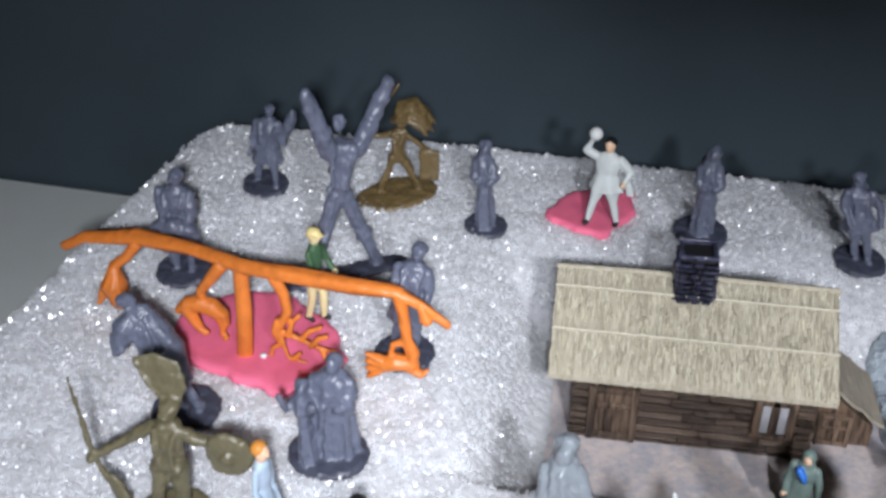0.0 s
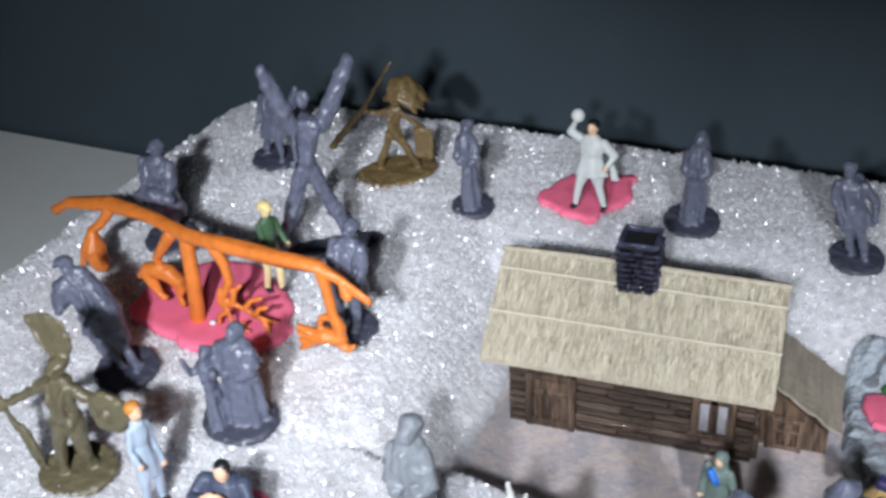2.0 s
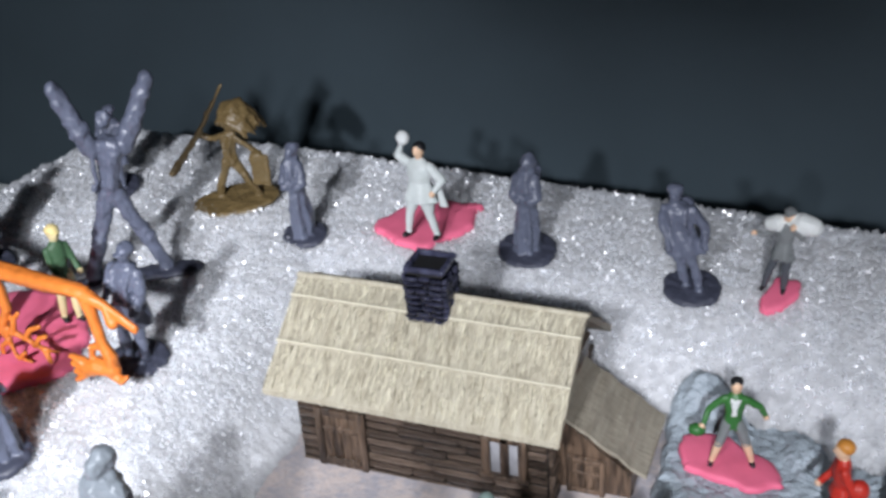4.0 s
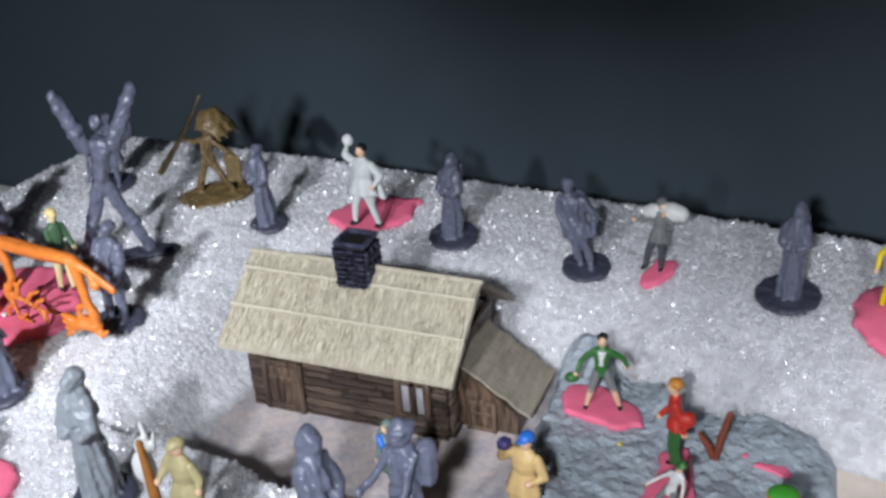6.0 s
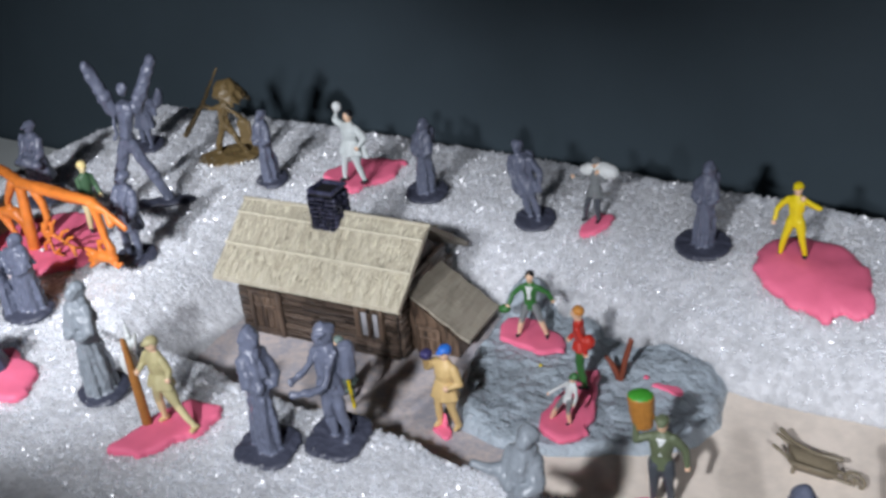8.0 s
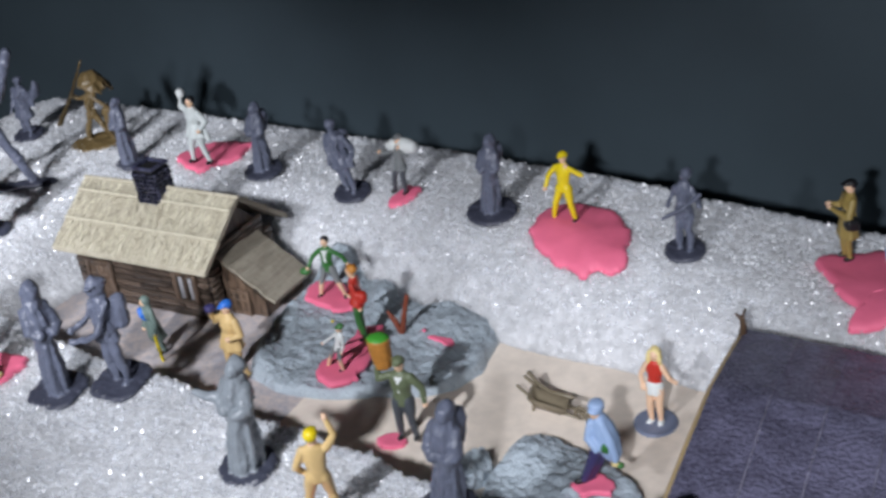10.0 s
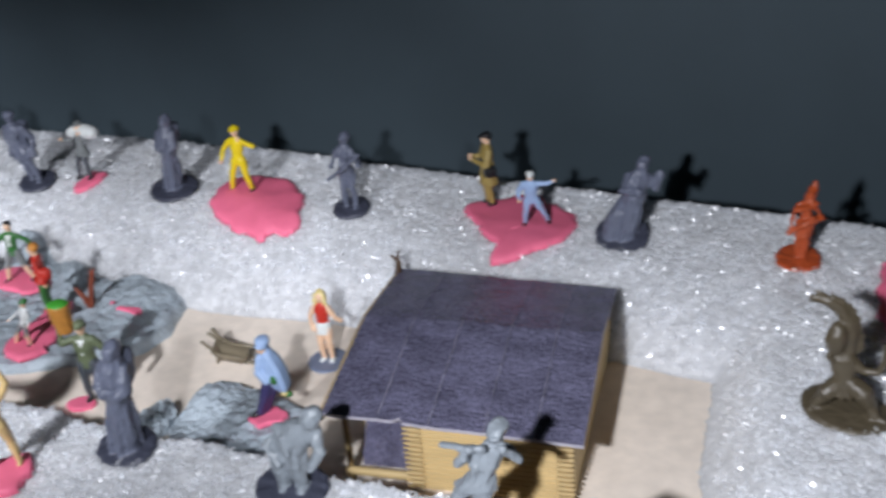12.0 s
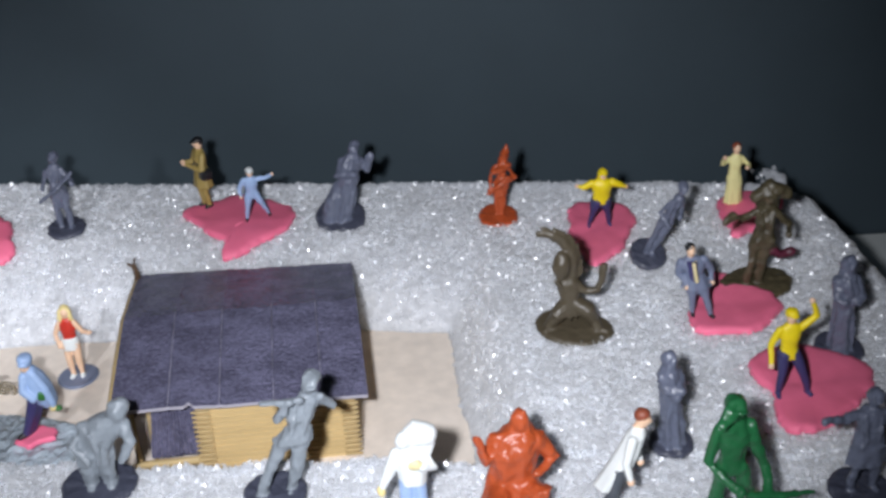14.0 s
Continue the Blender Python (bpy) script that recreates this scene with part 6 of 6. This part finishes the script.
s.tube([(0.05, 0, 1.5), (0.3, -0.06, 1.34), (0.6, -0.12, 1.36), (0.72, -0.14, 1.68), (0.76, -0.14, 2.06)], [0.14, 0.12, 0.11, 0.1, 0.13], BRONZE_DARK, 10)
s.tube([(-0.34, 0, 1.52), (-0.46, -0.14, 1.62), (-0.58, -0.18, 1.8)], [0.1, 0.08, 0.06], BRONZE_DARK, 10)
s.tube([(-0.18, 0, 1.64), (-0.26, -0.02, 1.92)], 0.13, BRONZE_DARK, 10)
s.blob((-0.4, -0.08, 2.2), (0.26, 0.24, 0.44), BRONZE_DARK)
s.blob((-0.6, -0.14, 2.16), (0.09, 0.07, 0.07), BRONZE_DARK, 8, 6)
s.blob((-0.54, -0.12, 1.98), (0.1, 0.08, 0.06), BRONZE_DARK, 8, 6)
s.tube([(-0.6, -0.12, 2.34), (-0.4, -0.24, 2.38), (-0.2, -0.14, 2.36)], 0.05, BRONZE_DARK, 8)
spine = [np.array(q) for q in ((-0.1, 0.02, 1.75), (-0.06, 0.04, 2.2), (-0.14, 0.06, 2.58), (-0.32, 0.08, 2.88), (-0.62, 0.08, 3.1), (-1.02, 0.06, 3.18))]
s.tube(spine, [0.14, 0.17, 0.17, 0.16, 0.13, 0.06], BRONZE_DARK, 10)
for k in range(22):
    u = k / 21 * 4.6
    i = min(4, int(u))
    q = spine[i] + (spine[i + 1] - spine[i]) * (u - i)
    d = spine[i + 1] - spine[i]
    out = np.array((d[2], 0, -d[0])) / np.linalg.norm(d) * (0.3 - 0.025 * u)
    s.tube([q, q + out * 0.7 + d * 0.12, q + out + d * 0.42], [0.06, 0.05, 0.022], BRONZE_DARK, 6)
    s.tube([q, q - out * 0.45 + d * 0.15, q - out * 0.7 + d * 0.5], [0.05, 0.045, 0.02], BRONZE_DARK, 6)
s.rough(0.03, 2.5).rough(0.02, 6)
base(s, BRONZE_DARK, 1.12, 0.78, 0.15, -24)
fuse(thing("toy_warrior", s, (36.75, -3.1, ground_h(36.75, -3.1) - 0.02), "dark brown moulded dancer with a curved headdress", "toy figure", BROWNS), 0.034, 0.05)

# mottled warrior
s = moulded(CAMO, 3.2, "trousers", 0.95, 0.42, feet=((-0.1, 0), (0.0, 0.02)), hands=((-0.32, -0.05, 0.8), (0.16, -0.16, 0.62)), elbows=((-0.22, 0, 0.74), (0.24, 0, 0.64)), lean=(0.06, 0), extra=[(((-0.12, 0.0, 0.94), (0.0, 0.04, 1.0), (0.15, 0.03, 0.95)), (0.06, 0.09, 0.06)), (((0.02, 0.1, 0.9), (0.06, 0.14, 0.72), (0.06, 0.12, 0.5)), (0.1, 0.1, 0.06)), (((-0.34, -0.06, 0.8), (-0.44, -0.1, 0.76)), (0.04, 0.03))])
s.tube([(0.35, -0.05, 1.3), (0.62, -0.08, 1.12), (0.95, -0.1, 1.2)], [0.16, 0.13, 0.16], MAROON, 8)
base(s, CAMO, 1.15, 0.78, 0.15, 12)
fuse(thing("toy_warrior", s, (42.45, -1.75, ground_h(42.45, -1.75) - 0.02), "dark mottled moulded warrior with a broad headdress", "toy figure", BROWNS), 0.038, 0.1)

for x, y, size in ((-6.85, -6.2, 0.2), (-4.75, 8.3, 0.16)):
    s = Sculpt()
    s.blob((0, 0, 0), (size, size * 0.6, 0.05), GREENS, 12, 6)
    thing("paint_dab", s.rough(0.04, 5), (x, y, ground_h(x, y) + 0.14), "dab of green paint on a brown figure base", "paint", "green paint dabs")

# orange-red figures
s = moulded(RUST, 2.4, "trousers", 0.78, 0.3, lean=(0.1, 0), feet=((-0.02, 0), (0.04, 0.02)), hands=((-0.17, -0.1, 0.42), (0.08, -0.12, 0.62)), elbows=((-0.15, 0, 0.7), (0.19, 0, 0.58)),
            extra=[(((0.0, 0.01, 0.86), (0.02, 0.02, 0.96), (0.03, 0.02, 1.06)), (0.07, 0.06, 0.025)), (((-0.15, -0.09, 0.44), (0.0, -0.1, 0.53), (0.17, -0.04, 0.62)), (0.025, 0.05, 0.04)), (((-0.13, -0.05, 0.7), (0.0, -0.09, 0.74), (0.1, -0.04, 0.8)), (0.04, 0.04, 0.03))])
s.v = [v + (0, 0, 0.1) for v in s.v]
base(s, RUST, 0.66, 0.66)
fuse(thing("toy_soldier", s, (35.68, 4.25, ground_h(35.68, 4.25) - 0.02), "orange-red moulded figure on a round base", "toy figure", "orange-red moulded figures"))
s = Sculpt()
s.loft([(0, 0, 0, 0.75, 0.6), (0, 0, 0.5, 0.68, 0.55), (0.05, 0.05, 1.2, 0.5, 0.42), (0.1, 0.05, 1.8, 0.58, 0.42), (0.15, 0.05, 2.15, 0.5, 0.34), (0.2, 0.05, 2.35, 0.2, 0.18)], RUST, 24, 0.08, 6)
s.blob((0.22, 0, 2.5), (0.18, 0.2, 0.24), RUST)
s.loft([(0.2, 0.1, 2.0, 0.4, 0.24), (0.22, 0.08, 2.3, 0.3, 0.22), (0.22, 0.06, 2.6, 0.22, 0.2), (0.22, 0.05, 2.78, 0.12, 0.12)], RUST, 16, 0.1, 7)
s.tube([(-0.3, 0, 2.05), (-0.6, -0.15, 1.65), (-0.72, -0.3, 2.35)], [0.19, 0.16, 0.1], RUST)
s.tube([(0.6, 0, 2.0), (0.95, -0.1, 1.5), (0.5, -0.4, 1.35)], [0.2, 0.17, 0.1], RUST)
s.tube([(-0.2, -0.2, 0.75), (-0.45, -0.7, 0.9), (-0.4, -0.8, 0.15)], [0.3, 0.26, 0.18], RUST)
s.tube([(0.3, -0.2, 0.75), (0.6, -0.6, 1.0), (0.55, -0.7, 0.15)], [0.3, 0.26, 0.18], RUST)
s.rough(0.09, 1.6).rough(0.05, 4).rough(0.03, 9)
fuse(thing("toy_soldier", s, (33.8, -10.3, ground_h(33.8, -10.3) - 0.03), "orange-red moulded figure kneeling with a raised hand", "toy figure", "orange-red moulded figures"))

# green soldier with a gun
s, p = man(3.6, GREEN_P, GREEN_P, GREEN_P, GREEN_P, GREEN_P, feet=((-0.13, 0), (0.12, 0)), hands=((-0.02, -0.2, 0.46), (0.14, -0.2, 0.4)), elbows=((-0.16, -0.04, 0.56), (0.2, -0.02, 0.5)), lean=(-0.04, -0.1), hat="cap", hatm=GREEN_P, build=0.98, fold=0.1)
s.tube([p(0.0, -0.2, 0.44), p(0.2, -0.2, 0.4), p(0.44, -0.18, 0.38)], [0.09, 0.11, 0.05], GREEN_P, 8)
s.tube([p(-0.05, -0.05, 0.93), p(-0.12, -0.1, 0.9)], [0.2, 0.12], GREEN_P, 8)
s.rough(0.07, 1.6).rough(0.04, 5)
base(s, GREEN_P, 0.95, 0.6)
fuse(thing("toy_soldier", s, (38.4, -11.4, ground_h(38.4, -11.4) - 0.02), "glossy green moulded soldier holding a gun low", "toy figure"))


# ---- game pole: orange branch with hung carcasses ----
pole = thing("game_pole", None, (0, 0, 0), "orange moulded branch on a post hung with game", "toy accessory")
s = Sculpt()
s.tube([(-12.85, 1.6, 3.2), (-12.2, 1.5, 3.75), (-10.6, 1.1, 4.05), (-9.0, 0.4, 4.25), (-7.4, -0.3, 4.5), (-6.1, -0.6, 4.57), (-4.7, -0.8, 4.6), (-3.6, -1.0, 4.65), (-3.0, -1.0, 4.3), (-2.35, -1.0, 3.8)], [0.11, 0.15, 0.17, 0.19, 0.22, 0.19, 0.18, 0.18, 0.14, 0.08], ORANGE, 14)
part("branch", s.rough(0.16, 1.3).rough(0.07, 4).rough(0.03, 9), pole)
s = Sculpt()
s.tube([(-7.45, -0.3, 4.4), (-7.4, -0.35, 3.2), (-7.45, -0.4, 1.95)], [0.19, 0.2, 0.21], ORANGE, 12)
part("post", s.rough(0.04, 2), pole)
s = Sculpt()
s.tube([(-10.6, 1.05, 3.9), (-10.9, 1.0, 3.5), (-11.3, 1.0, 3.15)], [0.17, 0.14, 0.12], ORANGE)
s.tube([(-11.25, 0.95, 3.1), (-11.3, 0.9, 2.7), (-11.15, 0.9, 2.2)], [0.16, 0.36, 0.26], ORANGE)
s.tube([(-11.3, 0.95, 3.0), (-11.6, 0.9, 2.4), (-11.75, 0.9, 2.05)], [0.12, 0.16, 0.06], ORANGE)
fuse(part("hung_bird", s.rough(0.06, 3), pole), 0.032, 0.0)
s = Sculpt()
s.tube([(-8.0, -0.1, 4.25), (-8.3, -0.1, 3.8), (-8.62, -0.05, 3.4)], [0.18, 0.15, 0.12], ORANGE)
s.tube([(-8.6, -0.05, 3.45), (-8.56, -0.05, 3.2), (-8.6, -0.05, 3.0)], [0.12, 0.1, 0.12], ORANGE)
s.tube([(-9.2, 0.0, 2.78), (-9.0, 0.0, 2.96), (-8.68, 0.0, 3.02), (-8.36, 0.0, 2.95), (-8.12, 0.0, 2.72), (-8.04, 0.0, 2.5)], [0.14, 0.22, 0.23, 0.23, 0.21, 0.13], ORANGE, 14)
s.tube([(-8.98, -0.05, 2.85), (-8.8, -0.08, 2.55), (-8.66, -0.1, 2.34), (-8.52, -0.14, 2.26)], [0.2, 0.13, 0.1, 0.09], ORANGE, 10)
s.tube([(-8.14, 0, 2.66), (-8.12, -0.02, 2.4), (-8.14, -0.04, 2.2), (-8.04, -0.1, 2.12)], [0.18, 0.12, 0.09, 0.09], ORANGE, 10)
fuse(part("hung_boar", s.rough(0.05, 3), pole), 0.032, 0.0)
s = Sculpt()
s.tube([(-6.6, -0.5, 4.4), (-6.35, -0.5, 3.9), (-6.3, -0.5, 3.4), (-6.55, -0.5, 2.85)], [0.16, 0.14, 0.13, 0.1], ORANGE)
for pts in ([(-6.55, -0.5, 2.9), (-6.45, -0.55, 2.45), (-6.3, -0.6, 2.1), (-5.85, -0.6, 2.02)], [(-6.5, -0.5, 2.8), (-6.0, -0.5, 2.6), (-5.5, -0.5, 2.35), (-5.1, -0.5, 2.38)], [(-6.0, -0.5, 2.6), (-5.75, -0.5, 2.9), (-5.5, -0.5, 3.0)], [(-6.3, -0.5, 2.7), (-6.2, -0.5, 3.1), (-6.0, -0.5, 3.3)], [(-5.75, -0.5, 2.46), (-5.55, -0.5, 2.7), (-5.35, -0.5, 2.78)], [(-5.5, -0.5, 2.36), (-5.35, -0.55, 2.1)], [(-6.45, -0.55, 2.5), (-6.7, -0.55, 2.3), (-6.75, -0.55, 2.1)], [(-6.2, -0.6, 2.08), (-6.0, -0.6, 2.25)]):
    s.tube(pts, [0.085, 0.07, 0.06, 0.04][: len(pts)], ORANGE, 8)
s.tube([(-6.55, -0.5, 3.05), (-6.62, -0.5, 2.8), (-6.58, -0.5, 2.6)], [0.12, 0.13, 0.09], ORANGE, 8)
fuse(part("hung_stag", s.rough(0.04, 4), pole), 0.032, 0.0)
s = Sculpt()
s.tube([(-3.5, -1.0, 4.55), (-3.4, -1.0, 4.0), (-3.3, -1.0, 3.3), (-3.25, -1.0, 2.9)], [0.17, 0.14, 0.14, 0.12], ORANGE)
s.tube([(-3.3, -1.0, 3.3), (-3.15, -1.0, 2.95), (-3.2, -1.0, 2.55)], [0.13, 0.17, 0.15], ORANGE)
s.tube([(-3.2, -1.0, 2.6), (-3.55, -1.0, 2.62), (-3.85, -1.0, 2.5)], [0.2, 0.24, 0.2], ORANGE)
for dz in (-0.25, -0.08, 0.08, 0.25):
    s.tube([(-3.7, -1.0, 2.5), (-3.98, -1.0, 2.48 + dz * 0.8), (-4.2, -1.0, 2.46 + dz * 1.2)], [0.16, 0.17, 0.12], ORANGE, 8, 0.6)
s.tube([(-3.25, -1.0, 2.5), (-2.95, -1.05, 2.35), (-2.8, -1.05, 2.45)], [0.14, 0.12, 0.07], ORANGE, 8)
s.tube([(-3.4, -1.0, 3.2), (-3.62, -1.0, 3.12), (-3.7, -1.0, 2.85)], [0.12, 0.1, 0.07], ORANGE, 8)
s.tube([(-3.0, -1.0, 4.3), (-2.9, -1.04, 4.1), (-2.85, -1.05, 3.95)], [0.1, 0.13, 0.17], ORANGE)
fuse(part("hung_fish", s.rough(0.04, 4), pole), 0.032, 0.0)


# ---- small things on the rock and the sand ----
s = Sculpt()
s.tube([(0, 0, 0), (0.12, 0.05, 0.7), (0.28, 0.1, 1.42)], [0.1, 0.09, 0.08], RUSTRED, 6)
s.tube([(-0.05, 0, 0.12), (-0.2, 0, 0.45), (-0.42, -0.02, 0.75)], [0.1, 0.09, 0.06], RUSTRED, 6)
thing("stick", s.rough(0.03, 4), (13.2, 1.5, ground_h(13.2, 1.5) - 0.1), "forked red-brown stick on the rock slab", "stick")
for x, y, r, m, label in ((-6.95, -0.55, 0.1, WHITE, "white chip lying on the pink clay"), (10.9, 1.0, 0.07, YELLOW, "yellow speck of paint on the rock slab"), (13.9, 1.7, 0.09, PINK, "crumb of pink clay on the rock slab")):
    s = Sculpt()
    s.blob((0, 0, 0), (r, r * 0.8, r * 0.7), m, 8, 6)
    thing("crumb", s.rough(r * 0.4, 9), (x, y, ground_h(x, y) + (0.24 if m is WHITE else 0.12)), label, "crumb", "crumbs")
zb = sand_h(18.7)
barrow = thing("wheelbarrow", None, (3.22, -0.53, 0.2 * zb), "olive-grey toy wheelbarrow standing on the sand", "wheelbarrow")
barrow.scale = (0.85, 0.85, 0.8)
s = Sculpt()
s.rings([np.array([(18.5 + a * rx - 0.2 * b * ry, 0.5 + b * ry - 0.2 * a * rx, zb + z) for a, b in ((-1, -1), (1, -0.8), (1, 0.8), (-1, 1))]) for z, rx, ry in ((0.22, 0.5, 0.28), (0.6, 0.78, 0.42), (0.62, 0.72, 0.37), (0.32, 0.47, 0.26))], BARROW)
part("tub", s, barrow)
for dy in (-0.3, 0.3):
    s = Sculpt()
    s.tube([(17.3, 0.95 + dy, zb + 0.75), (18.2, 0.65 + dy, zb + 0.35), (19.7, 0.3 + dy * 0.5, zb + 0.3)], 0.06, BARROW, 8)
    part("handle", s, barrow)
    s = Sculpt()
    s.tube([(18.0, 0.7 + dy, zb + 0.4), (17.95, 0.7 + dy, zb)], 0.06, BARROW, 8)
    part("leg", s, barrow)
s = Sculpt()
a = np.linspace(0, 2 * math.pi, 17)
s.tube([(19.8 + 0.3 * math.cos(t), 0.3 - 0.1 * math.cos(t), zb + 0.34 + 0.3 * math.sin(t)) for t in a], 0.05, BARROW, 8)
for t in a[:8:2]:
    s.tube([(19.8 + 0.28 * math.cos(t), 0.3 - 0.1 * math.cos(t), zb + 0.34 + 0.28 * math.sin(t)), (19.8 - 0.28 * math.cos(t), 0.3 + 0.1 * math.cos(t), zb + 0.34 - 0.28 * math.sin(t))], 0.025, BARROW, 6)
part("wheel", s, barrow)
s = Sculpt()
s.tube([(17.35, 1.5, zb + 0.75), (17.8, 1.2, zb + 0.6), (18.5, 0.7, zb + 0.75), (19.3, 0.7, zb + 0.7)], [0.09, 0.07, 0.06, 0.09], BARROW, 8)
thing("shovel", s, (3.22, -0.53, 0.2 * zb), "olive-grey toy shovel lying across the wheelbarrow", "shovel").scale = (0.85, 0.85, 0.8)
